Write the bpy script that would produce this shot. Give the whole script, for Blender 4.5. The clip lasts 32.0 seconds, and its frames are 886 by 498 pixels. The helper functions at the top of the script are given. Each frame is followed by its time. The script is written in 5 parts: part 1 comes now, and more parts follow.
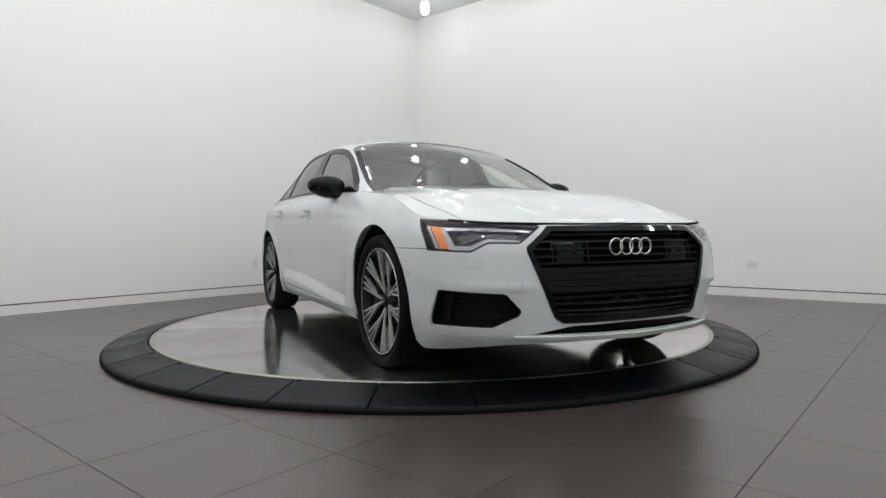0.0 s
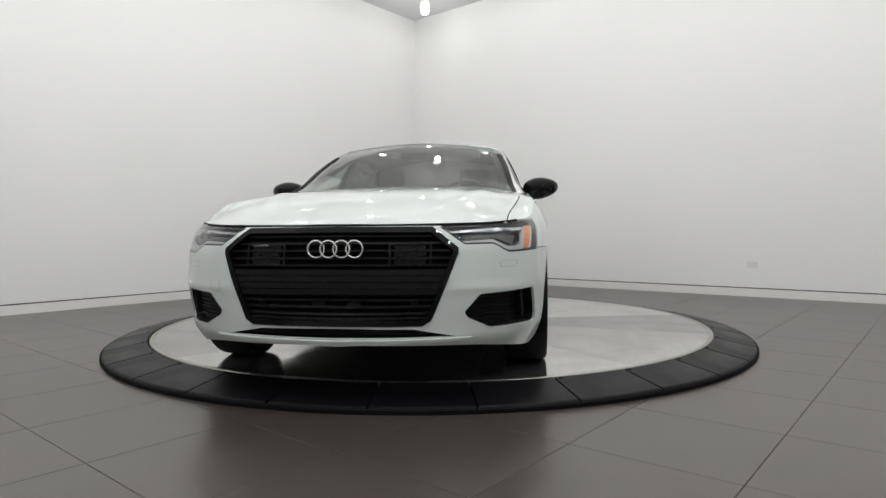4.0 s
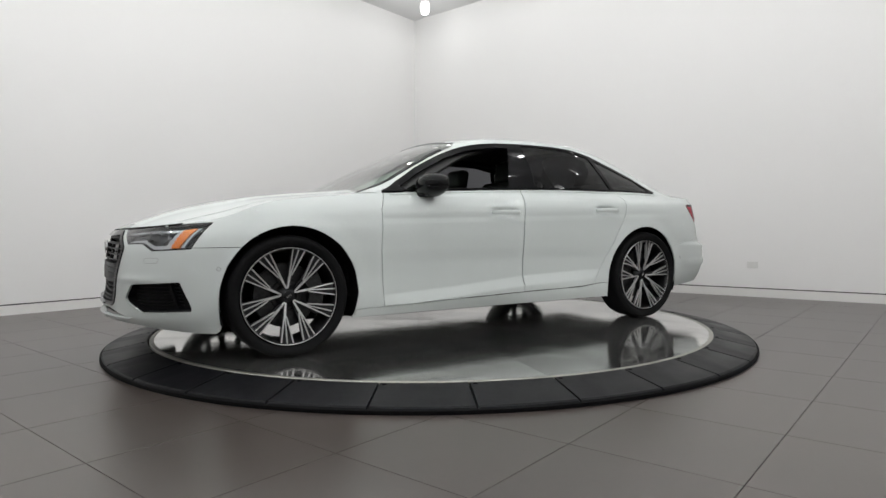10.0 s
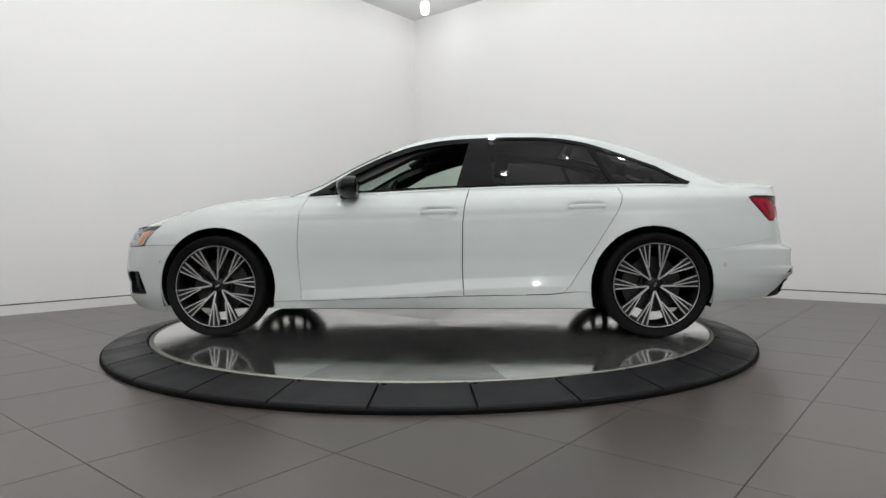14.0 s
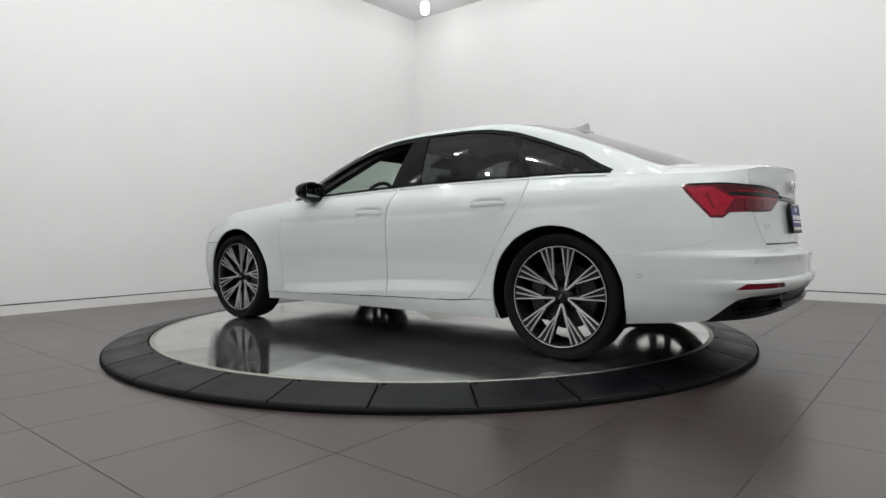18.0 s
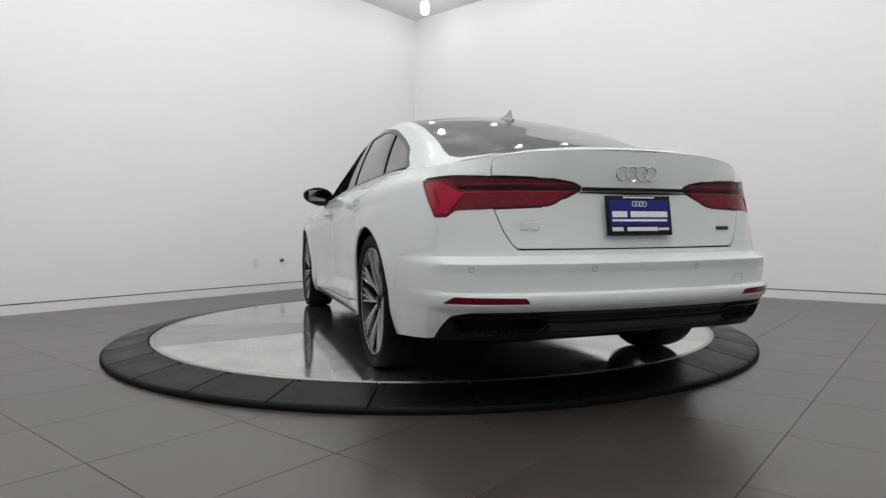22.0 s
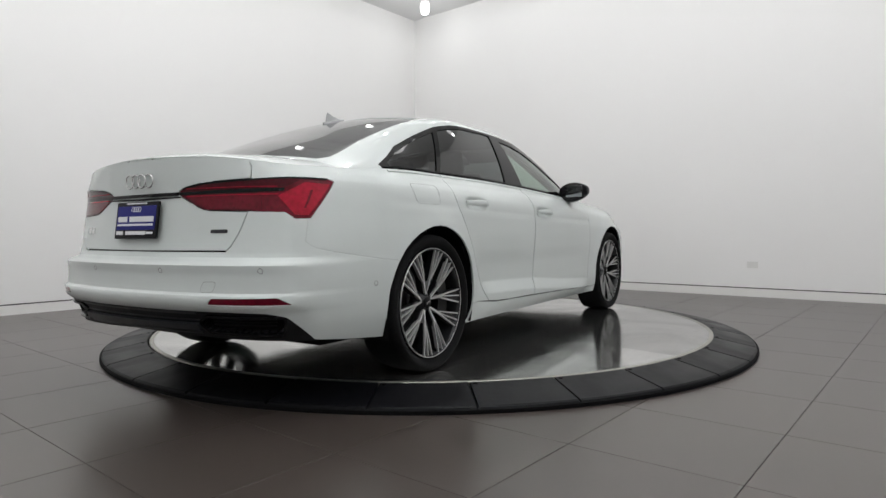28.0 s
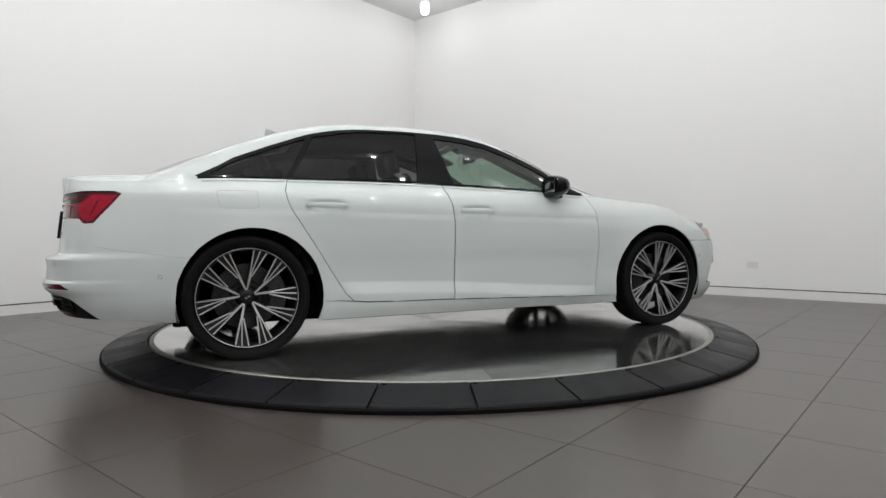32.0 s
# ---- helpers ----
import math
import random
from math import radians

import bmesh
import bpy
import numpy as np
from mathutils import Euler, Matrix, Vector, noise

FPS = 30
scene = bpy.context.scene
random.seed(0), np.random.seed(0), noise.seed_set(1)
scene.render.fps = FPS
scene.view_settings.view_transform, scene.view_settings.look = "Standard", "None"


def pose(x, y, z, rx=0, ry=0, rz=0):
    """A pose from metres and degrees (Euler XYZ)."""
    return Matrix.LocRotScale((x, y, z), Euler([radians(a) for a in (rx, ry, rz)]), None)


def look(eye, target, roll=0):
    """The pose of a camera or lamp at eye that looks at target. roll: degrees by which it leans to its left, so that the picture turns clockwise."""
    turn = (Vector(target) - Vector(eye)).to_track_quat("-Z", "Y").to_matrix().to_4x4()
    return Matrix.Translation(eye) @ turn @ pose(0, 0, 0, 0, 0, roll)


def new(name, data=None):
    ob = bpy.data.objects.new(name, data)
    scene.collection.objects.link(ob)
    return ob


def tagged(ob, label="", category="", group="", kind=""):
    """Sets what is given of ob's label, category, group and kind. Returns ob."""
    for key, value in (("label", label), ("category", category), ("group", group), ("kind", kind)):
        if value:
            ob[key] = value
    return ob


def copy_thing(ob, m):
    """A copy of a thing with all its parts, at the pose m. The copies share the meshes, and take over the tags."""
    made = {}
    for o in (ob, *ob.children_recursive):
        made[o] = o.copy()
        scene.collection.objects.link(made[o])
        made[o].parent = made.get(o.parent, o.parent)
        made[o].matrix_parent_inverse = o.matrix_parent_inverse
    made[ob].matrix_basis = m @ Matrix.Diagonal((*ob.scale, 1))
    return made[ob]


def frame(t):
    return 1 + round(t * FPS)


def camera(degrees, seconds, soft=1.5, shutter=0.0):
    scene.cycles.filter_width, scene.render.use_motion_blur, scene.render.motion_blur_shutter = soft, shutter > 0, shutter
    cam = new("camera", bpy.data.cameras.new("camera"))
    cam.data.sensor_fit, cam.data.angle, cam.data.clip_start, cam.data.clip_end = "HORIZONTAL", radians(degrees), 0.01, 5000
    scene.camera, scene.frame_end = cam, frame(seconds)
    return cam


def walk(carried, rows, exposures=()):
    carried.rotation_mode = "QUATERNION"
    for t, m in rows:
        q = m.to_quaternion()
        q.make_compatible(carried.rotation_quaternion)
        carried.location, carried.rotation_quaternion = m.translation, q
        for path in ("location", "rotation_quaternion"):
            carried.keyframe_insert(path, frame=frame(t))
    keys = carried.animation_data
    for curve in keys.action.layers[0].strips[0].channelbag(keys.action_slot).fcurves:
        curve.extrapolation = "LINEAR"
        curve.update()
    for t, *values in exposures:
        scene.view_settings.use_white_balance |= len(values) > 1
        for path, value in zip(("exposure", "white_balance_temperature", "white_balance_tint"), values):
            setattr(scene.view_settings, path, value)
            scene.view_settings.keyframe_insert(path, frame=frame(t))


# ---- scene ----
# ---- camera ----
DECK = 0.075                                   # height of the turntable's plate above the floor
EYE = (0.0, -4.873, 0.695 + DECK)
TILT, PAN = radians(-1.51), radians(-0.939)
GAZE = (-math.sin(PAN) * math.cos(TILT), math.cos(PAN) * math.cos(TILT), math.sin(TILT))
STAND = look(EYE, tuple(e + g for e, g in zip(EYE, GAZE)), -0.43)
cam = camera(71.73, 32.0, soft=1.5)
walk(cam, [(0.0, STAND), (32.0, STAND)],
     [(0.0, 0.0, 6400, 12), (0.8, 0.0, 6490, 11), (2.0, 0.0, 6530, 10.5), (8.0, 0.0, 6540, 10.5), (12.0, 0.0, 6470, 11.5), (32.0, 0.0, 6460, 11.5)])


def turn_at(t):
    """The turntable's angle in degrees at t seconds."""
    u = (t - 16) / 16
    return (-64.569 - 8.529 * t + 0.224 * u * u - 0.019 * u ** 3
            - 0.08 * math.sin(2 * math.pi * u) - 0.28 * math.cos(2 * math.pi * u))


# ---- world and exposure ----
world = bpy.data.worlds.new("showroom_world")
scene.world = world
world.use_nodes = True
wn = world.node_tree.nodes
wn["Background"].inputs[0].default_value = (0.8, 0.85, 0.9, 1)
wn["Background"].inputs[1].default_value = 0.02
scene.view_settings.exposure = 0.0


# ---- material helpers ----
def srgb(r, g, b):
    return tuple(((c / 255) / 12.92 if c < 10 else ((c / 255 + 0.055) / 1.055) ** 2.4) for c in (r, g, b)) + (1.0,)


def material(name, colour, rough=0.5, metal=0.0, coat=0.0, spread=0.0, scale=8.0, bump=0.0, bump_scale=60.0,
             rough_spread=0.0, stretch=(1, 1, 1), alpha=None, transmission=0.0, emit=0.0, coat_rough=0.03, by_object=0.0,
             ior=1.5, spec=0.5):
    """A principled material with colour variation at two scales, uneven gloss and fine relief."""
    m = bpy.data.materials.new(name)
    m.use_nodes = True
    nt = m.node_tree
    n, l = nt.nodes, nt.links
    b = n["Principled BSDF"]
    c = tuple(colour) if len(colour) == 4 else (*colour, 1.0)
    b.inputs["Base Color"].default_value = c
    b.inputs["Roughness"].default_value = rough
    b.inputs["Metallic"].default_value = metal
    b.inputs["Coat Weight"].default_value = coat
    b.inputs["Coat Roughness"].default_value = coat_rough
    b.inputs["Transmission Weight"].default_value = transmission
    b.inputs["IOR"].default_value = ior
    b.inputs["Specular IOR Level"].default_value = spec
    if emit:
        b.inputs["Emission Color"].default_value = c
        b.inputs["Emission Strength"].default_value = emit
    if spread or bump or rough_spread or by_object:
        co = n.new("ShaderNodeTexCoord")
        mp = n.new("ShaderNodeMapping")
        mp.inputs["Scale"].default_value = stretch
        l.new(co.outputs["Object"], mp.inputs["Vector"])
        big = n.new("ShaderNodeTexNoise")
        big.inputs["Scale"].default_value = scale
        big.inputs["Detail"].default_value = 5
        l.new(mp.outputs["Vector"], big.inputs["Vector"])
        fine = n.new("ShaderNodeTexNoise")
        fine.inputs["Scale"].default_value = bump_scale
        fine.inputs["Detail"].default_value = 6
        l.new(mp.outputs["Vector"], fine.inputs["Vector"])
        if spread or by_object:
            mix = n.new("ShaderNodeMath")
            mix.operation = "MULTIPLY_ADD"
            l.new(big.outputs["Fac"], mix.inputs[0])
            mix.inputs[1].default_value = 0.75
            l.new(fine.outputs["Fac"], mix.inputs[2])
            rng = n.new("ShaderNodeMapRange")
            rng.inputs["From Min"].default_value = 0.55
            rng.inputs["From Max"].default_value = 1.2
            rng.inputs["To Min"].default_value = 1 - spread
            rng.inputs["To Max"].default_value = 1 + spread
            l.new(mix.outputs[0], rng.inputs["Value"])
            last = rng.outputs["Result"]
            if by_object:
                oi = n.new("ShaderNodeObjectInfo")
                r2 = n.new("ShaderNodeMapRange")
                r2.inputs["To Min"].default_value = 1 - by_object
                r2.inputs["To Max"].default_value = 1 + by_object
                l.new(oi.outputs["Random"], r2.inputs["Value"])
                mul = n.new("ShaderNodeMath")
                mul.operation = "MULTIPLY"
                l.new(last, mul.inputs[0])
                l.new(r2.outputs["Result"], mul.inputs[1])
                last = mul.outputs[0]
            vm = n.new("ShaderNodeVectorMath")
            vm.operation = "SCALE"
            vm.inputs[0].default_value = c[:3]
            l.new(last, vm.inputs["Scale"])
            l.new(vm.outputs["Vector"], b.inputs["Base Color"])
        if rough_spread:
            rr = n.new("ShaderNodeMapRange")
            rr.inputs["From Min"].default_value = 0.3
            rr.inputs["From Max"].default_value = 0.7
            rr.inputs["To Min"].default_value = max(0.02, rough - rough_spread)
            rr.inputs["To Max"].default_value = rough + rough_spread
            l.new(big.outputs["Fac"], rr.inputs["Value"])
            l.new(rr.outputs["Result"], b.inputs["Roughness"])
        if bump:
            bp = n.new("ShaderNodeBump")
            bp.inputs["Strength"].default_value = 1.0
            bp.inputs["Distance"].default_value = bump
            l.new(fine.outputs["Fac"], bp.inputs["Height"])
            l.new(bp.outputs["Normal"], b.inputs["Normal"])
    return m


# ---- materials of the room ----
M_WALL = material("white_wall_paint", (0.84, 0.835, 0.825), 0.6, spread=0.012, scale=0.7, bump=0.0004, bump_scale=220)
# grey of the two added, unseen walls, set for how much light they bounce
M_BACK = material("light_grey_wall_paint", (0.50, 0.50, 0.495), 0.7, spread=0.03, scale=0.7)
M_BASE = material("white_skirting_paint", (0.80, 0.79, 0.77), 0.4, spread=0.02, scale=3)
M_CEIL = material("grey_ceiling_paint", (0.74, 0.74, 0.74), 0.8, spread=0.03, scale=1.2)
M_GROOVE = material("dark_shadow_gap", (0.03, 0.028, 0.027), 0.8)
M_GROUT = material("dark_brown_grout", (0.038, 0.030, 0.027), 0.8, spec=0.2, spread=0.2, scale=9)
M_TILE = material("grey_porcelain_tile", (0.056, 0.0445, 0.0390), 0.28, spread=0.07, scale=3.0, bump_scale=45,
                  stretch=(1, 1, 1), by_object=0.05, spec=0.9)
M_RUBBER = material("black_ramp_panel", (0.0052, 0.0053, 0.0066), 0.43, spread=0.5, scale=3.5, bump_scale=40,
                    rough_spread=0.10, spec=0.13)


def steel_material(name, tone, rough, turn):
    """Rolled steel sheet: smudged in broad patches, faintly brushed, slightly wavy."""
    m = material(name, (tone, tone * .993, tone * .97), rough, metal=0.95)
    n, l = m.node_tree.nodes, m.node_tree.links
    b = n["Principled BSDF"]
    co = n.new("ShaderNodeTexCoord")
    mp = n.new("ShaderNodeMapping")
    mp.inputs["Rotation"].default_value = (0, 0, radians(turn))
    l.new(co.outputs["Object"], mp.inputs["Vector"])
    st = n.new("ShaderNodeMapping")
    st.inputs["Rotation"].default_value = (0, 0, radians(turn))
    st.inputs["Scale"].default_value = (2.0, 60.0, 1.0)
    l.new(co.outputs["Object"], st.inputs["Vector"])

    def noise_at(scale, detail, vec, twist=0.0):
        t = n.new("ShaderNodeTexNoise")
        t.inputs["Scale"].default_value = scale
        t.inputs["Detail"].default_value = detail
        t.inputs["Distortion"].default_value = twist
        l.new(vec.outputs["Vector"], t.inputs["Vector"])
        return t.outputs["Fac"]

    def ranged(value, lo, hi, a, b_):
        r = n.new("ShaderNodeMapRange")
        for key, v in (("From Min", lo), ("From Max", hi), ("To Min", a), ("To Max", b_)):
            r.inputs[key].default_value = v
        l.new(value, r.inputs["Value"])
        return r.outputs["Result"]

    smudge = noise_at(1.7, 5, mp, 1.2)
    streak = noise_at(1.0, 3, st)
    spots = noise_at(14, 4, mp)
    mul = n.new("ShaderNodeMath")
    mul.operation = "MULTIPLY"
    l.new(ranged(smudge, .33, .62, .74, 1.06), mul.inputs[0])
    l.new(ranged(streak, .3, .7, .93, 1.05), mul.inputs[1])
    mul2 = n.new("ShaderNodeMath")
    mul2.operation = "MULTIPLY"
    l.new(mul.outputs[0], mul2.inputs[0])
    l.new(ranged(spots, .3, .7, .95, 1.04), mul2.inputs[1])
    sc = n.new("ShaderNodeVectorMath")
    sc.operation = "SCALE"
    sc.inputs[0].default_value = b.inputs["Base Color"].default_value[:3]
    l.new(mul2.outputs[0], sc.inputs["Scale"])
    l.new(sc.outputs["Vector"], b.inputs["Base Color"])
    l.new(ranged(smudge, .33, .66, rough * 1.45, rough * .7), b.inputs["Roughness"])
    bp = n.new("ShaderNodeBump")
    bp.inputs["Strength"].default_value = 1.0
    bp.inputs["Distance"].default_value = .0008
    l.new(noise_at(3.2, 2, mp), bp.inputs["Height"])
    l.new(bp.outputs["Normal"], b.inputs["Normal"])
    return m


M_STEEL = steel_material("brushed_steel_plate", .64, .105, 10)
M_STEEL_B = steel_material("brushed_steel_sheet_paler", .82, .095, 55)
M_STEEL_C = steel_material("brushed_steel_sheet_darker", .42, .12, -40)
M_STEEL_EDGE = material("bright_steel_edge", (0.42, 0.41, 0.37), 0.38, metal=1.0, spread=0.15, scale=6)
# black of the rubber edge strip, the screws and the shade in the panel gaps
M_UNDER_RIM = material("black_rubber_strip", (0.0035, 0.0035, 0.004), 0.75, spec=0.1, spread=0.2, scale=15)
M_BLACK = material("black_plastic", (0.012, 0.012, 0.013), 0.45, spread=0.1, scale=20)
M_PLATE = material("white_wall_plate", (0.72, 0.72, 0.70), 0.35, spread=0.02, scale=20)
M_DARKMETAL = material("dark_metal", (0.05, 0.05, 0.055), 0.4, metal=0.8, spread=0.1, scale=15)
M_LAMP = material("glowing_lamp_glass", (1.0, 0.99, 0.98), 0.4, emit=2.2)
M_LAMPCAP = material("white_lamp_housing", (0.7, 0.7, 0.7), 0.4, spread=0.02)


# ---- mesh helpers ----
def mesh_from(name, verts, faces, mat=None, smooth=True):
    me = bpy.data.meshes.new(name)
    me.from_pydata([tuple(v) for v in verts], [], faces)
    if smooth:
        for p_ in me.polygons:
            p_.use_smooth = True
    if mat:
        me.materials.append(mat)
    me.update()
    return me


def part(name, bm, mat, parent=None, label="", smooth=False, sharp=35):
    """Link a bmesh as one mesh object, under a thing or a part where one is given."""
    bmesh.ops.recalc_face_normals(bm, faces=bm.faces)
    me = bpy.data.meshes.new(name)
    for f in bm.faces:
        f.smooth = smooth
    if smooth:
        lim = radians(sharp)
        for e in bm.edges:
            if len(e.link_faces) == 2 and e.calc_face_angle(0) > lim:
                e.smooth = False
    bm.to_mesh(me)
    bm.free()
    if mat:
        me.materials.append(mat)
    ob = new(name, me)
    if parent:
        ob.parent = parent
    if label:
        tagged(ob, label)
    return ob


def boxes(bm, centre, size, bevel=0.0, rz=0.0, segments=2):
    """Add a bevelled box to bm."""
    r = bmesh.ops.create_cube(bm, size=1.0)
    vs = r["verts"]
    m = Matrix.Translation(centre) @ Matrix.Rotation(rz, 4, "Z") @ Matrix.Diagonal((*size, 1))
    bmesh.ops.transform(bm, matrix=m, verts=vs)
    if bevel:
        es = list({e for v in vs for e in v.link_edges})
        bmesh.ops.bevel(bm, geom=es, offset=bevel, segments=segments, affect="EDGES", profile=0.6)
    return bm


def prism(bm, outline, z0, z1):
    """Add an upright prism over a plan outline."""
    a = [bm.verts.new((x, y, z0)) for x, y in outline]
    b = [bm.verts.new((x, y, z1)) for x, y in outline]
    n = len(a)
    bm.faces.new(a[::-1])
    bm.faces.new(b)
    for i in range(n):
        bm.faces.new((a[i], a[(i + 1) % n], b[(i + 1) % n], b[i]))
    return bm


def lathe(bm, profile, steps=48, axis="Z", closed=False, start=0.0, sweep=2 * math.pi):
    """Turn a profile of (radius, height) about an axis."""
    full = abs(sweep - 2 * math.pi) < 1e-6
    cols = steps if full else steps + 1
    rings = []
    for i in range(cols):
        a = start + sweep * i / steps
        c, s = math.cos(a), math.sin(a)
        ring = []
        for r, h in profile:
            p_ = (r * c, r * s, h) if axis == "Z" else (r * c, h, r * s)
            ring.append(bm.verts.new(p_))
        rings.append(ring)
    k = len(profile)
    for i in range(steps):
        a, b = rings[i], rings[(i + 1) % cols]
        for j in range(k if closed else k - 1):
            bm.faces.new((a[j], b[j], b[(j + 1) % k], a[(j + 1) % k]))
    return bm


# ---- the room ----
GRID = 0.5912                                   # a tile with its joint
YAW = radians(49.367)
UX, UY = math.cos(YAW), math.sin(YAW)           # along the first wall
VX, VY = -UY, UX                                # along the second wall
ORIGIN = (-1.181, -2.800)                       # a crossing of the tile joints
I1, J1 = 11.80, 8.13                            # tiles from there to the corner
I0, J0 = I1 - 18, J1 - 18
HIGH = 4.365


def plan(i, j):
    return (ORIGIN[0] + GRID * (i * UX + j * VX), ORIGIN[1] + GRID * (i * UY + j * VY))


def room_box(name, i0, i1, j0, j1, z0, z1, mat, label, parent=None):
    bm = bmesh.new()
    prism(bm, [plan(i0, j0), plan(i1, j0), plan(i1, j1), plan(i0, j1)], z0, z1)
    ob = part(name, bm, mat, parent)
    if not parent:
        tagged(ob, label, name.split("_")[0], kind="structure")
    return ob


TH = 0.3
floor = room_box("floor", I0 - TH, I1 + TH, J0 - TH, J1 + TH, -0.12, -0.003, M_GROUT, "grey porcelain tile floor with thin dark joints")
SK = 0.101
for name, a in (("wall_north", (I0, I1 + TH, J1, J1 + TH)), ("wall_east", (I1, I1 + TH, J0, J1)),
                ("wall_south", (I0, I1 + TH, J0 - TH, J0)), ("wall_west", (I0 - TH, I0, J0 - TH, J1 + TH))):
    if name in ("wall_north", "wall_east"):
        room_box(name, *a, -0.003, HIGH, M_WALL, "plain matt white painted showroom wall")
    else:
        # out of view: added to close the room and tune the bounced light
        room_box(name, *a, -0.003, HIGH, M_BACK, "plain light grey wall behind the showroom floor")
ceiling = room_box("ceiling", I0, I1, J0, J1, HIGH, HIGH + 0.2, M_CEIL, "plain light grey painted flat ceiling")
# skirting boards with a dark shadow gap over them
for name, a, g in (("baseboard_north", (I0, I1 - 0.02, J1 - 0.02, J1 - 0.004), (I0, I1 - 0.005, J1 - 0.012, J1 - 0.001)),
                   ("baseboard_east", (I1 - 0.02, I1 - 0.004, J0, J1), (I1 - 0.012, I1 - 0.001, J0, J1 - 0.02))):
    b = room_box(name, *a, 0.0, SK - 0.006, M_BASE, "flush white painted skirting board under a dark shadow gap")
    room_box("shadow_gap", *g, SK - 0.006, SK + 0.005, M_GROOVE, "", b)

# ---- wall fittings ----
def wall_plate(name, along, height, w, h, wall, label):
    """An outlet plate on the north (wall 0) or east (wall 1) wall."""
    bm = bmesh.new()
    boxes(bm, (0, 0.004, 0), (w, 0.008, h), 0.003)
    thing = part(name, bm, M_PLATE)
    bm = bmesh.new()
    boxes(bm, (0, 0.009, 0), (w * 0.45, 0.004, h * 0.62), 0.0015)
    part("socket_insert", bm, M_PLATE, thing)
    for k in (-1, 1):
        bm = bmesh.new()
        boxes(bm, (k * w * 0.12 if w > h else 0, 0.0112, 0 if w > h else k * h * 0.17), (0.022, 0.002, 0.016), 0.0008)
        part("socket", bm, M_PLATE, thing)
    x, y = plan(I1 + along / GRID, J1) if wall == 0 else plan(I1, J1 + along / GRID)
    thing.matrix_basis = pose(x, y, height, 0, 0, math.degrees(YAW) + (180 if wall == 0 else 90))
    tagged(thing, label, "outlet")
    return thing


wall_plate("wall_outlet", -3.15, 0.378, 0.075, 0.118, 0, "white upright wall outlet plate above the skirting")
wall_plate("wall_outlet", -5.275, 0.372, 0.118, 0.075, 1, "white sideways wall outlet plate above the skirting")
bm = bmesh.new()
lathe(bm, [(0.0, 0.0), (0.016, 0.0), (0.018, 0.004), (0.018, 0.045), (0.014, 0.05), (0.0, 0.05)], 20, "Y")
nub = part("pipe_stub", bm, M_DARKMETAL, smooth=True)
bm = bmesh.new()
lathe(bm, [(0.0, 0.0), (0.03, 0.0), (0.03, 0.004), (0.02, 0.007), (0.0, 0.007)], 20, "Y")
part("flange", bm, M_PLATE, nub, smooth=True)
x, y = plan(I1 - 2.754 / GRID, J1)
nub.matrix_basis = pose(x, y, 0.412, 0, 0, math.degrees(YAW) + 180)
tagged(nub, "small dark metal pipe stub sticking out of the white wall", "pipe")

# ---- ceiling lamps ----
def ceiling_lamp(x, y, drop, power):
    bm = bmesh.new()
    lathe(bm, [(0.0, 0.0), (0.06, 0.0), (0.06, -0.02), (0.012, -0.03), (0.012, -drop + 0.12), (0.05, -drop + 0.11),
               (0.058, -drop + 0.02), (0.058, -drop), (0.0, -drop)], 28)
    thing = part("ceiling_lamp", bm, M_LAMPCAP, smooth=True)
    bm = bmesh.new()
    lathe(bm, [(0.0, -drop), (0.062, -drop), (0.072, -drop - 0.05), (0.068, -drop - 0.12), (0.048, -drop - 0.165), (0.0, -drop - 0.18)], 28)
    part("bulb", bm, M_LAMP, thing, "glowing white glass bulb", smooth=True)
    thing.matrix_basis = pose(x, y, HIGH)
    tagged(thing, "white pendant lamp with a bright glowing bulb", "lamp", "lamps under the ceiling")
    data = bpy.data.lights.new("lamp_light", "POINT")
    data.shadow_soft_size, data.energy, data.color = 0.036, power, (0.985, 1.0, 0.99)
    li = new("lamp_light", data)
    li.location = (x, y, HIGH - drop - 0.225)


for a in range(7):
    for b in range(7):
        x, y = plan(I1 - (0.74 + a * 1.46) / GRID, J1 - (0.89 + b * 1.44) / GRID)
        ceiling_lamp(x, y, 0.12, 5.0 if a + b == 0 else 3.0 if a + b == 1 else 1.6 if not a or not b else 9.5 if a == 1 else 15.8 if max(a, b) > 4 else 17.0)

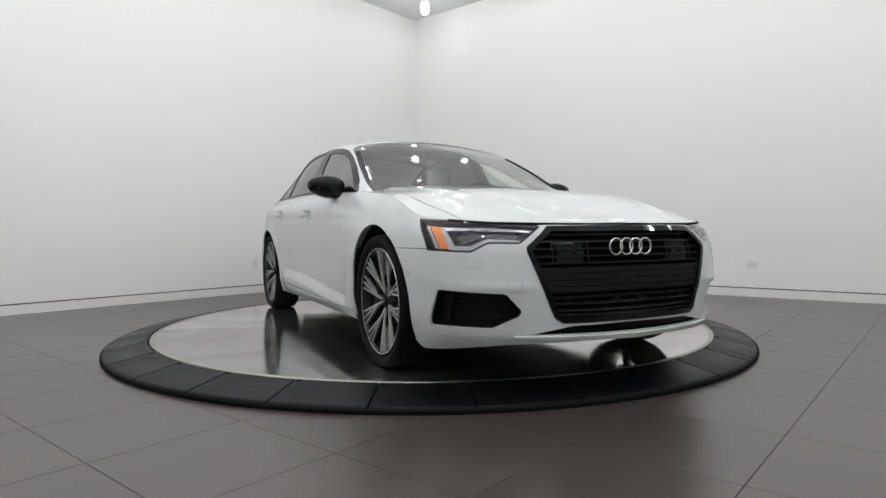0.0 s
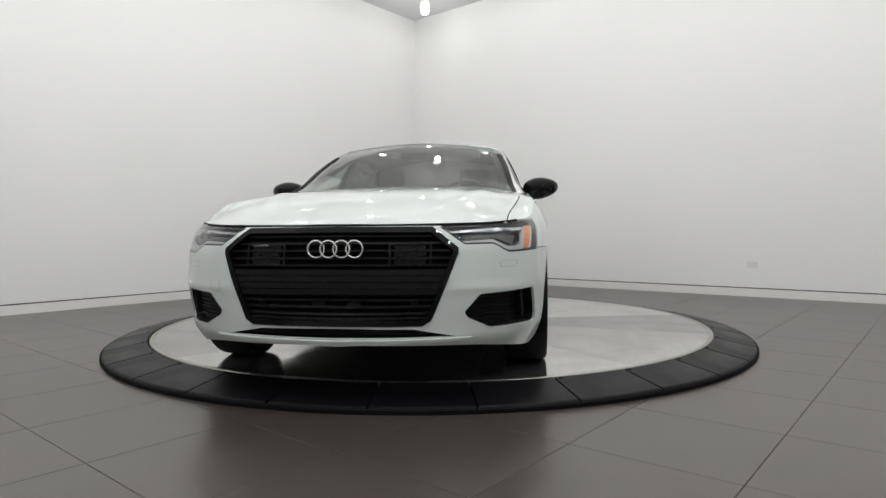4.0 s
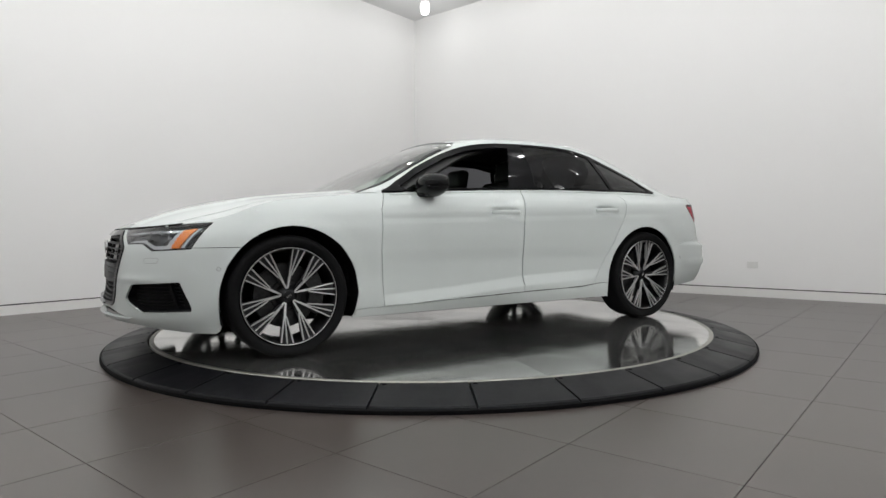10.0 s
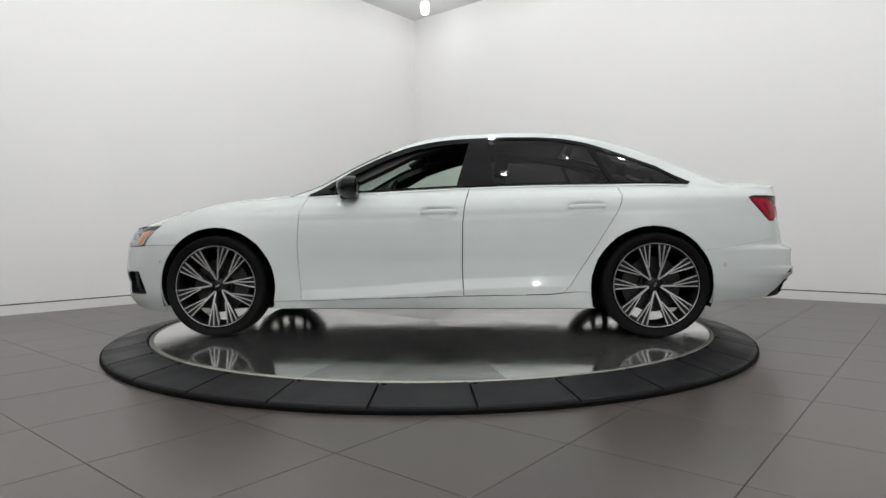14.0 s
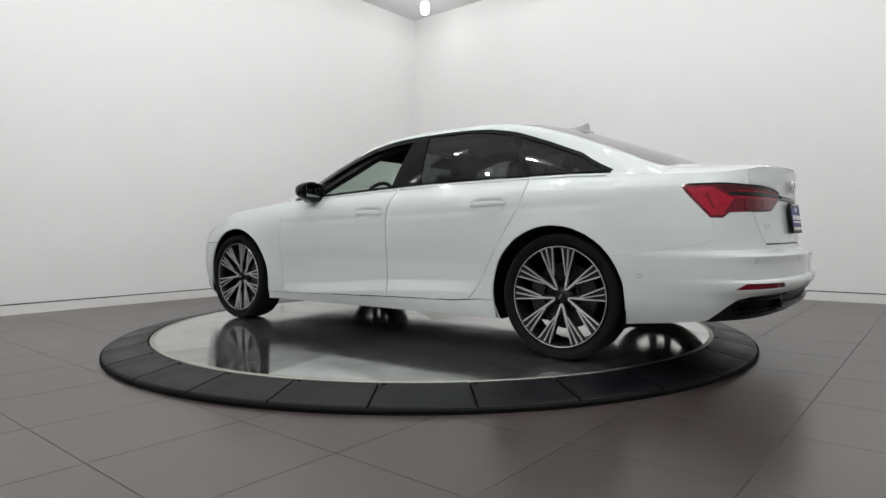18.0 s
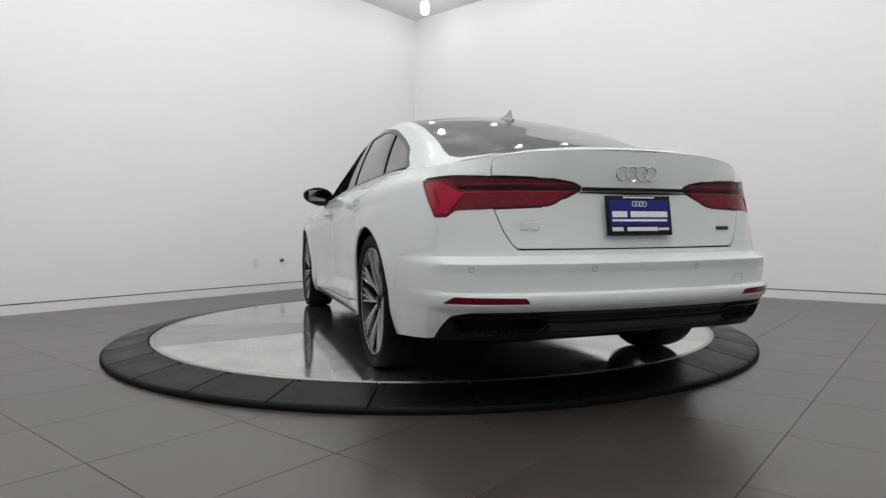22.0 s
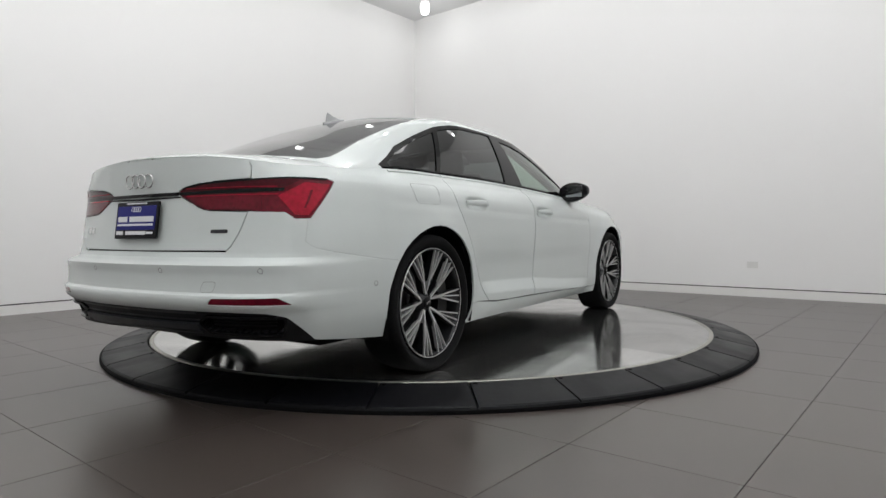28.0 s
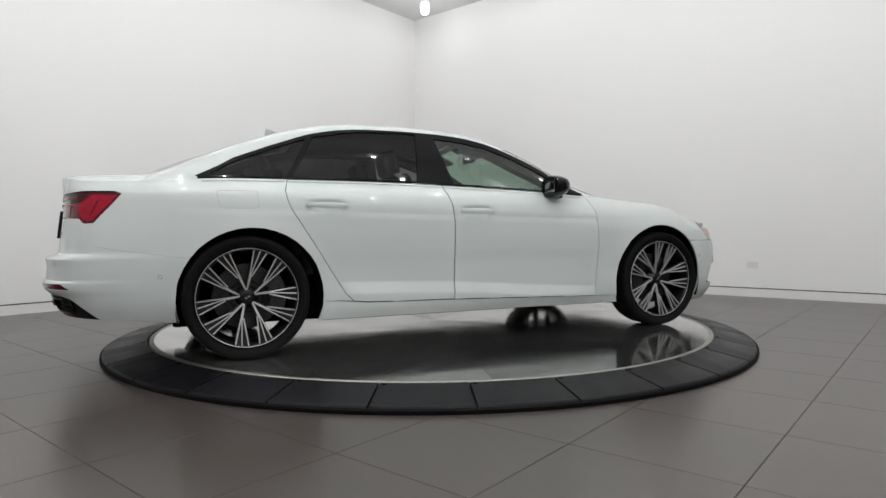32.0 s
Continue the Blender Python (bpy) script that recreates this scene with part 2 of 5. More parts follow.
# ---- turntable: a fixed ring of ramp panels and a turning steel plate ----
R_PLATE, R_RING = 2.045, 2.318
CX, CY = -0.010, 0.020
ring = new("turntable_ring")
ring.location = (CX, CY, 0)
tagged(ring, "fixed ring of black sloping ramp panels around the turntable", "turntable ring")
STEP = 2 * math.pi / 31
mesh_panel = None
for k in range(31):
    if mesh_panel is None:
        bm = bmesh.new()
        gap = 0.0050
        prof = [(R_PLATE + 0.012, 0.002), (R_PLATE + 0.012, DECK - 0.004), (R_PLATE + 0.020, DECK), (R_RING - 0.012, 0.032), (R_RING - 0.003, 0.026), (R_RING, 0.020), (R_RING, 0.002)]
        lathe(bm, prof, 6, closed=True, start=gap / 2, sweep=STEP - gap)
        ends = [e for e in bm.edges if len(e.link_faces) == 1]
        bmesh.ops.contextual_create(bm, geom=[e for e in ends if abs(math.atan2(e.verts[0].co.y, e.verts[0].co.x) - gap / 2) < 1e-4])
        bmesh.ops.contextual_create(bm, geom=[e for e in ends if abs(math.atan2(e.verts[0].co.y, e.verts[0].co.x) - STEP + gap / 2) < 1e-4])
        ob = part("ramp_panel", bm, M_RUBBER, ring)
        mesh_panel = ob.data
    else:
        ob = new("ramp_panel", mesh_panel)
        ob.parent = ring
    ob.matrix_basis = pose(0, 0, 0, 0, 0, math.degrees(k * STEP) - 85.2)
bm = bmesh.new()
lathe(bm, [(0.0, 0.0), (0.011, 0.0), (0.011, 0.003), (0.007, 0.0045), (0.0, 0.0045)], 12)
screw = part("screw", bm, M_UNDER_RIM, ring, smooth=True)
for k in range(31):
    ob = screw if k == 0 else new("screw", screw.data)
    ob.parent = ring
    a = radians(-85.2) + k * STEP + 0.0135
    r = R_PLATE + 0.036
    ob.matrix_basis = pose(r * math.cos(a), r * math.sin(a), DECK - 0.0035)
bm = bmesh.new()
lathe(bm, [(R_PLATE + 0.0115, 0.001), (R_PLATE + 0.0115, DECK - 0.008), (R_PLATE + 0.006, DECK - 0.03), (R_PLATE + 0.006, 0.001)], 128, closed=True)
part("inner_rim", bm, M_BLACK, ring, smooth=True)
# black bed added under the panels to put shade into their gaps
bm = bmesh.new()
lathe(bm, [(R_PLATE + 0.02, 0.001), (R_PLATE + 0.02, DECK - 0.020), (R_RING - 0.006, 0.018), (R_RING - 0.006, 0.001)], 128, closed=True)
part("ring_bed", bm, M_UNDER_RIM, ring, smooth=True)
bm = bmesh.new()
lathe(bm, [(R_RING + 0.0005, 0.0005), (R_RING + 0.0005, 0.021), (R_RING + 0.004, 0.023), (R_RING + 0.010, 0.018), (R_RING + 0.011, 0.0005)], 160, closed=True)
part("edge_strip", bm, M_UNDER_RIM, ring, "black rubber strip round the ramp's foot", smooth=True)

plate = new("turntable_plate")
tagged(plate, "round brushed steel turntable plate in radial sheets, turning", "turntable")
bm = bmesh.new()
lathe(bm, [(0.0, 0.004), (R_PLATE - 0.002, 0.004), (R_PLATE - 0.002, DECK - 0.004), (0.0, DECK - 0.004)], 128)
part("plate_core", bm, M_STEEL, plate)
SEAMS = [39.5, 75.5, 104.0, 142.5, 219.5, 255.5, 284.0, 322.5]
for k, (a0, a1) in enumerate(zip(SEAMS, SEAMS[1:] + [SEAMS[0] + 360])):
    bm = bmesh.new()
    n = 28
    g = 0.0001
    outline = [(0.0, 0.0)]
    for i in range(n + 1):
        a = radians(a0) + g / 2 + (radians(a1 - a0) - g) * i / n
        outline.append(((R_PLATE - 0.028) * math.cos(a), (R_PLATE - 0.028) * math.sin(a)))
    prism(bm, outline, DECK - 0.004, DECK)
    part("steel_sheet", bm, (M_STEEL, M_STEEL_B, M_STEEL_C)[(k * 2 + k // 3) % 3], plate)
bm = bmesh.new()
lathe(bm, [(R_PLATE - 0.026, DECK - 0.004), (R_PLATE - 0.026, DECK + 0.002), (R_PLATE - 0.004, DECK + 0.002), (R_PLATE, DECK - 0.002), (R_PLATE, DECK - 0.03)], 160)
part("edge_band", bm, M_STEEL_EDGE, plate, "bright steel edge band", smooth=True)

# ---- materials of the car ----
M_PAINT = material("white_car_paint", (0.618, 0.658, 0.645), 0.6, coat=1.0, spec=0.05, spread=0.006, scale=3, coat_rough=0.02)
M_UNDER = material("black_underbody", (0.005, 0.005, 0.0055), 0.8, spec=0.1, spread=0.2, scale=12)
M_GLOSS = material("gloss_black_trim", (0.005, 0.005, 0.006), 0.05, spec=0.2, spread=0.05, scale=9)
M_SATIN = material("satin_black_plastic", (0.008, 0.008, 0.009), 0.42, spec=0.16, spread=0.12, scale=25, bump=0.0001, bump_scale=300)
M_SHEEN = material("smooth_black_plastic", (0.014, 0.015, 0.018), 0.28, spec=0.5, spread=0.1, scale=20)
M_GUN = material("gunmetal_wheel_paint", (0.014, 0.0145, 0.016), 0.35, metal=0.5, coat=0.25, spread=0.1, scale=15)
M_MACH = material("machined_alloy", (0.66, 0.66, 0.655), 0.32, metal=0.75, spread=0.06, scale=30)
M_CHROME = material("chrome", (0.78, 0.78, 0.78), 0.08, metal=1.0, spread=0.02)
M_FIN = material("pale_grey_plastic", (0.36, 0.365, 0.37), 0.4, spread=0.03, scale=30)
# mirror's grey carries the dark reflection that it should show
M_MIRROR = material("dimmed_mirror_glass", (0.22, 0.225, 0.235), 0.03, metal=1.0, spread=0.02)
M_TYRE = material("tyre_rubber", (0.0055, 0.0055, 0.006), 0.7, spec=0.12, spread=0.2, scale=18, bump=0.0002, bump_scale=120)
M_BRAKE = material("cast_iron_brake_disc", (0.055, 0.055, 0.056), 0.4, metal=1.0, spread=0.3, scale=20)
M_AMBER = material("amber_reflector", (0.86, 0.235, 0.03), 0.25, coat=0.5, spread=0.1, scale=40)
M_RED = material("red_lens", (0.13, 0.002, 0.012), 0.18, coat=0.45, spec=0.1, spread=0.4, scale=11)
M_BRED = material("bright_red_lens", (0.36, 0.003, 0.022), 0.18, coat=0.5, spec=0.1, spread=0.38, scale=11)
M_DRED = material("dark_red_lens", (0.07, 0.002, 0.008), 0.2, coat=0.4, spec=0.1, spread=0.35, scale=14)
M_LENS = material("frosted_light_guide", (0.48, 0.49, 0.50), 0.22, coat=0.6, spread=0.05, scale=30)
M_REFLECT = material("silver_reflector_bowl", (0.42, 0.43, 0.45), 0.25, metal=0.9, spread=0.15, scale=25)
M_HOUSING = material("dark_lamp_housing", (0.20, 0.203, 0.21), 0.3, metal=0.3, spread=0.15, scale=30)
M_LAMPDARK = material("smoked_lamp_interior", (0.055, 0.056, 0.060), 0.3, metal=0.3, spread=0.2, scale=30)
M_SEAT = material("black_leather", (0.012, 0.012, 0.012), 0.5, spread=0.15, scale=15, bump=0.0004, bump_scale=180)
M_LINER = material("grey_headliner_cloth", (0.035, 0.035, 0.036), 0.9, spread=0.05, scale=30)
M_BLUE = material("blue_plate_paint", (0.018, 0.02, 0.17), 0.4, spec=0.15, spread=0.05, scale=20)
M_PRINT = material("white_print", (0.75, 0.75, 0.76), 0.4, spread=0.03, scale=50)
M_STICKER = material("white_sticker", (0.7, 0.7, 0.68), 0.5, spread=0.02)


def pane_material(name, tint, gloss=0.0, edge=0.85):
    """Thin tinted glass: clear through, mirror by Fresnel."""
    m = bpy.data.materials.new(name)
    m.use_nodes = True
    n, l = m.node_tree.nodes, m.node_tree.links
    n.remove(n["Principled BSDF"])
    t = n.new("ShaderNodeBsdfTransparent")
    t.inputs["Color"].default_value = (*tint, 1)
    g = n.new("ShaderNodeBsdfGlossy")
    g.inputs["Roughness"].default_value = 0.01
    g.inputs["Color"].default_value = (1, 1, 1, 1)
    f = n.new("ShaderNodeLayerWeight")
    f.inputs["Blend"].default_value = 0.5
    pw = n.new("ShaderNodeMath")
    pw.operation = "POWER"
    pw.inputs[1].default_value = 3.8
    l.new(f.outputs["Facing"], pw.inputs[0])
    a = n.new("ShaderNodeMath")
    a.operation = "MULTIPLY_ADD"
    a.inputs[1].default_value = edge
    a.inputs[2].default_value = 0.04 + gloss
    l.new(pw.outputs[0], a.inputs[0])
    mx = n.new("ShaderNodeMixShader")
    l.new(a.outputs[0], mx.inputs[0])
    l.new(t.outputs[0], mx.inputs[1])
    l.new(g.outputs[0], mx.inputs[2])
    l.new(mx.outputs[0], n["Material Output"].inputs["Surface"])
    return m


M_GLASS = pane_material("clear_green_glass", (0.55, 0.665, 0.58), 0.015)
M_SCREEN = pane_material("grey_green_windscreen_glass", (0.52, 0.64, 0.57), 0.03, 0.98)
M_TINT = pane_material("dark_tinted_glass", (0.13, 0.13, 0.14), -0.012)
M_REARGLASS = pane_material("tinted_rear_glass", (0.10, 0.10, 0.105), 0.03)
M_COVER = pane_material("clear_lamp_cover", (0.92, 0.93, 0.94), 0.01)


# ---- smooth curves ----
def spline(points):
    """A monotone cubic through (x, y) points; holds its end values."""
    pts = sorted(points)
    xs = np.array([p_[0] for p_ in pts], float)
    ys = np.array([p_[1] for p_ in pts], float)
    h, d = np.diff(xs), np.diff(ys) / np.diff(xs)
    m = np.empty_like(ys)
    m[0], m[-1] = d[0], d[-1]
    for i in range(1, len(xs) - 1):
        if d[i - 1] * d[i] <= 0:
            m[i] = 0
        else:
            w1, w2 = 2 * h[i] + h[i - 1], h[i] + 2 * h[i - 1]
            m[i] = (w1 + w2) / (w1 / d[i - 1] + w2 / d[i])

    def f(x):
        x = np.clip(np.asarray(x, float), xs[0], xs[-1])
        k = np.clip(np.searchsorted(xs, x) - 1, 0, len(xs) - 2)
        t = (x - xs[k]) / h[k]
        return (ys[k] * (1 + 2 * t) * (1 - t) ** 2 + m[k] * h[k] * t * (1 - t) ** 2
                + ys[k + 1] * t * t * (3 - 2 * t) + m[k + 1] * h[k] * t * t * (t - 1))
    return f


def smoothstep(x, a, b):
    t = np.clip((np.asarray(x, float) - a) / (b - a), 0, 1)
    return t * t * (3 - 2 * t)


# ---- the car's body: a band round the sides, a bonnet, a boot deck and a glasshouse ----
CAR_OFF = (-0.048, -0.080)
NOSE, TAIL = 2.365, -2.54
front_dx = spline([(0, 0), (.22, -.010), (.44, -.045), (.64, -.11), (.80, -.195), (.90, -.29), (.96, -.40), (.985, -.53), (1.0, -.72)])
rear_dx = spline([(0, 0), (.25, .008), (.45, .03), (.58, .051), (.72, .086), (.82, .132), (.88, .176), (.93, .242), (.965, .37), (.985, .50), (1.0, .72)])
rat = 1 - (1 - np.linspace(0, 1, 140)) ** 1.6
fx, fy = NOSE + front_dx(rat), rat
sx = np.linspace(fx[-1], TAIL + .72, 160)[1:-1]
rx_ = (TAIL + rear_dx(rat))[::-1]
BX = np.concatenate([fx, sx, rx_])
BR = np.concatenate([fy, np.ones(len(sx)), rat[::-1]])
BU = np.concatenate([[0], np.cumsum(np.hypot(np.diff(BX), np.diff(BR * .915)))])
U_END = float(BU[-1])
nose_x = spline([(.15, 2.28), (.215, 2.335), (.25, 2.352), (.30, 2.356), (.45, 2.368), (.60, 2.356), (.68, 2.333), (.715, 2.310), (.74, 2.285), (.82, 2.2)])
tail_x = spline([(.2, -2.43), (.30, -2.47), (.385, -2.510), (.405, -2.532), (.43, -2.541), (.448, -2.541), (.462, -2.524), (.53, -2.521), (.573, -2.526), (.579, -2.519), (.601, -2.466), (.64, -2.457), (.80, -2.438), (.87, -2.432), (.93, -2.436), (1.0, -2.441), (1.035, -2.442)])
low_z = spline([(2.37, .215), (2.25, .207), (2.15, .190), (2.0, .166), (1.85, .155), (1.05, .190), (-1.04, .190), (-1.82, .225), (-2.2, .262), (-2.4, .295), (-2.54, .302)])
top_z = spline([(2.37, .730), (2.25, .736), (2.1, .752), (1.95, .770), (1.85, .795), (1.72, .836), (1.52, .882), (1.32, .908), (1.13, .926), (.94, .943), (.83, .948), (.4, .972), (-.27, 1.0), (-.84, 1.012), (-1.4, 1.012), (-1.7, 1.004), (-1.9, .99), (-2.1, .982), (-2.3, .980), (-2.36, .984), (-2.40, .991), (-2.445, 1.002), (-2.47, 1.010), (-2.495, 1.018), (-2.54, 1.028)])
ZS = (.15, .19, .28, .345, .41, .50, .60, .70, .80, .86, .92, .97, 1.04)
WIDTHS = [(x, spline(list(zip(ZS, w)))) for x, w in (
    (2.10, (.83, .85, .885, .895, .900, .905, .905, .892, .828, .775, .735, .71, .68)),
    (1.46, (.84, .868, .900, .908, .908, .915, .922, .923, .904, .868, .810, .765, .72)),
    (0.20, (.83, .858, .880, .886, .889, .893, .905, .911, .912, .904, .876, .824, .775)),
    (-.70, (.83, .858, .880, .886, .891, .896, .908, .915, .917, .910, .885, .832, .775)),
    (-1.46, (.83, .860, .895, .905, .908, .918, .926, .928, .924, .914, .895, .836, .765)),
    (-2.10, (.80, .830, .868, .884, .889, .892, .888, .880, .864, .854, .838, .790, .74)))]


def width_at(x, z):
    xs = [w[0] for w in WIDTHS][::-1]
    vals = np.array([w[1](z) for w in WIDTHS][::-1])
    x = np.clip(np.asarray(x, float), xs[0], xs[-1])
    k = np.clip(np.searchsorted(xs, x) - 1, 0, len(xs) - 2)
    t = (x - np.take(xs, k)) / (np.take(xs, k + 1) - np.take(xs, k))
    t = t * t * (3 - 2 * t)
    i = np.arange(vals.shape[1]) if vals.ndim > 1 else 0
    return vals[k, i] * (1 - t) + vals[k + 1, i] * t


blade_z = spline([(-1.0, .412), (-.6, .402), (-.22, .388), (.4, .342), (.87, .318), (1.1, .31)])
GRIPS = ((-.050, .833), (-1.018, .859))         # the doors' handles: station and height
ARCH = ((1.447, .345, .397), (-1.437, .338, .394))


def band(u, z):
    """The side surface (left half) at path length u and height z."""
    u, z = np.atleast_1d(np.asarray(u, float)), np.atleast_1d(np.asarray(z, float))
    x0, r = np.interp(u, BU, BX), np.interp(u, BU, BR)
    x = x0 + (nose_x(z) - NOSE) * smoothstep(x0, 1.45, 2.25) + (tail_x(z) - TAIL) * smoothstep(-x0, 1.65, 2.40)
    x = x - .036 * np.clip(1 - r / .62, 0, 1) * smoothstep(z, .30, .40) * smoothstep(x0, 1.45, 2.25)
    x = x + .007 * np.clip(1 - np.abs(z - .458) / .028, 0, 1) * smoothstep(r, .52, .60) * (1 - smoothstep(r, .84, .95)) * smoothstep(x0, 1.6, 2.1)
    y = r * width_at(x0, z)
    edge_z = blade_z(x)                          # the blade along the foot of the doors
    y = y + .026 * np.clip((edge_z - z) / .070, 0, 1) * smoothstep(x, -1.05, -.80) * (1 - smoothstep(x, .72, 1.0)) * smoothstep(z, .19, .26)
    sh = .838 - .02 * x                          # the shoulder line through the handles
    y = y - .0035 * np.clip(1 - np.abs(z - sh + .035) / .035, 0, 1) * smoothstep(x, -1.9, -1.5) * (1 - smoothstep(x, 1.2, 1.7))
    ln = .950 - .004 * x * (x < 0) - .03 * np.clip(x, 0, 1)
    y = y + (.004 + .004 * smoothstep(-x, .9, 1.5)) * np.clip(1 - np.abs(z - ln) / .020, 0, 1) * smoothstep(x, -2.25, -2.0) * (1 - smoothstep(x, .4, .8))
    for hx, hz in GRIPS:                         # a shallow dish behind each handle
        y = y - .027 * np.exp(-(((x - hx) / .095) ** 4 + ((z - hz + .004) / .030) ** 4)) * (r > .9)
    for cx, cz, cr in ARCH:                      # a slight flare round the wheel arches
        d = np.hypot(x - cx, z - cz)
        y = y + 0.010 * np.exp(-((d - cr) / 0.055) ** 2) * (r > .9)
    return np.stack([x, y, z], -1)


def U(x, y, z):
    """The path length at which the band at height z comes nearest to (x, y)."""
    us = np.linspace(0, U_END, 1500)
    p_ = band(us, np.full_like(us, z))
    return float(us[np.argmin((p_[:, 0] - x) ** 2 + (p_[:, 1] - y) ** 2)])


def side_u(x, z):
    """The path length on the flank at a station x."""
    us = np.linspace(0, U_END, 1500)
    p_ = band(us, np.full_like(us, z))
    ok = p_[:, 1] > .55
    return float(us[ok][np.argmin(np.abs(p_[ok, 0] - x))])


us_ = np.linspace(0, U_END, 900)
TOP = band(us_, top_z(np.interp(us_, BU, BX)))
TX, TY, TZ = TOP[::-1, 0], TOP[::-1, 1], TOP[::-1, 2]
TX = np.maximum.accumulate(TX)
bonnet_z = spline([(2.275, .730), (2.25, .742), (2.225, .757), (2.15, .788), (2.07, .820), (1.91, .870), (1.72, .912), (1.52, .940), (1.32, .960), (1.13, .977), (.94, .993), (.8, .998)])
deck_z = spline([(-1.7, 1.13), (-1.9, 1.082), (-2.0, 1.074), (-2.15, 1.066), (-2.3, 1.058), (-2.40, 1.044), (-2.45, 1.029)])


def bonnet(x, y):
    x, y = np.atleast_1d(np.asarray(x, float)), np.atleast_1d(np.asarray(y, float))
    yt, zt = np.interp(x, TX, TY), np.interp(x, TX, TZ)
    q = np.clip(y / np.maximum(yt, 1e-3), 0, 1)
    z = zt + (bonnet_z(x) - zt) * (1 - q ** 2.8)
    yl = np.interp(x, (1.0, 1.4, 1.74, 1.94, 2.18), (.615, .585, .532, .462, .405))
    z = z + .008 * np.clip(1 - np.abs(y - yl) / .07, 0, 1) ** 1.3 * (1 - smoothstep(x, 2.12, 2.27)) * (1 - q ** 6)
    return np.stack([x, y, z], -1)


def deck(x, y):
    x, y = np.atleast_1d(np.asarray(x, float)), np.atleast_1d(np.asarray(y, float))
    yt, zt = np.interp(x, TX, TY), np.interp(x, TX, TZ)
    q = np.clip(y / np.maximum(yt, 1e-3), 0, 1)
    return np.stack([x, y, zt + (deck_z(x) - zt) * (1 - q ** 2.5)], -1)


spine_z = spline([(1.14, .935), (1.0, 1.005), (.72, 1.143), (.52, 1.237), (.33, 1.321), (.12, 1.391), (-.1, 1.428), (-.3, 1.442), (-.5, 1.446), (-.73, 1.442), (-.95, 1.426), (-1.17, 1.387), (-1.38, 1.322), (-1.6, 1.240), (-1.82, 1.160), (-1.93, 1.112), (-2.0, 1.075), (-2.1, 1.02)])
rail_z = spline([(1.14, .875), (.97, .955), (.811, 1.012), (.557, 1.148), (.322, 1.262), (.126, 1.332), (-.071, 1.367), (-.268, 1.380), (-.466, 1.384), (-.706, 1.381), (-.866, 1.374), (-1.067, 1.346), (-1.309, 1.283), (-1.513, 1.210), (-1.697, 1.134), (-1.85, 1.062), (-2.0, .995), (-2.1, .95)])
rail_y = spline([(1.14, .765), (.97, .745), (.8, .723), (.55, .690), (.32, .647), (.12, .626), (-.1, .624), (-.5, .628), (-.9, .632), (-1.3, .626), (-1.5, .634), (-1.7, .648), (-1.85, .67), (-2.0, .69), (-2.1, .71)])


def shell_raw(x, s):
    yb, zb = np.interp(x, TX, TY) - .004, np.interp(x, TX, TZ) - .004
    yr, zr = np.minimum(rail_y(x), yb), rail_z(x)
    zb = np.minimum(zb, zr - .002)
    zc = spine_z(x)
    a = np.clip(s, 0, 1)
    w = np.clip(s - 1, 0, 2)
    w = np.where(w > 1, 2 - w, w)
    side = s <= 1
    y = np.where(side, yb + (yr - yb) * a + .016 * np.sin(np.pi * a), yr * (1 - w))
    z = np.where(side, zb + (zr - zb) * a, zr + (zc - zr) * (1 - (1 - w) ** 1.9))
    y = np.where(s > 2, -y, y)
    return y, z


def shell(x, s):
    """The glasshouse (left half): s runs from the belt (0) over the roof rail (1) to the spine (2)."""
    x, s = np.atleast_1d(np.asarray(x, float)), np.atleast_1d(np.asarray(s, float))
    ys = zs = 0
    for d, k in ((-.07, .15), (-.035, .22), (0, .26), (.035, .22), (.07, .15)):
        t = np.where(s < .5, s, s + d * smoothstep(s, .5, .8))
        y, z = shell_raw(x, t)
        ys, zs = ys + k * y, zs + k * z
    return np.stack([x, ys, zs], -1)


def shell_s(x, z):
    """The s on the glasshouse's side at a height z."""
    ss = np.linspace(0, 1.2, 200)
    p_ = shell(np.full_like(ss, x), ss)
    return float(ss[np.argmin(np.abs(p_[:, 2] - z))])


# ---- cutting panels out of a surface ----
def inside(poly, a, b):
    c = np.zeros(len(a), bool)
    n = len(poly)
    for i in range(n):
        (x1, y1), (x2, y2) = poly[i], poly[(i + 1) % n]
        if y1 == y2:
            continue
        hit_ = ((y1 > b) != (y2 > b)) & (a < (x2 - x1) * (b - y1) / (y2 - y1) + x1)
        c ^= hit_
    return c


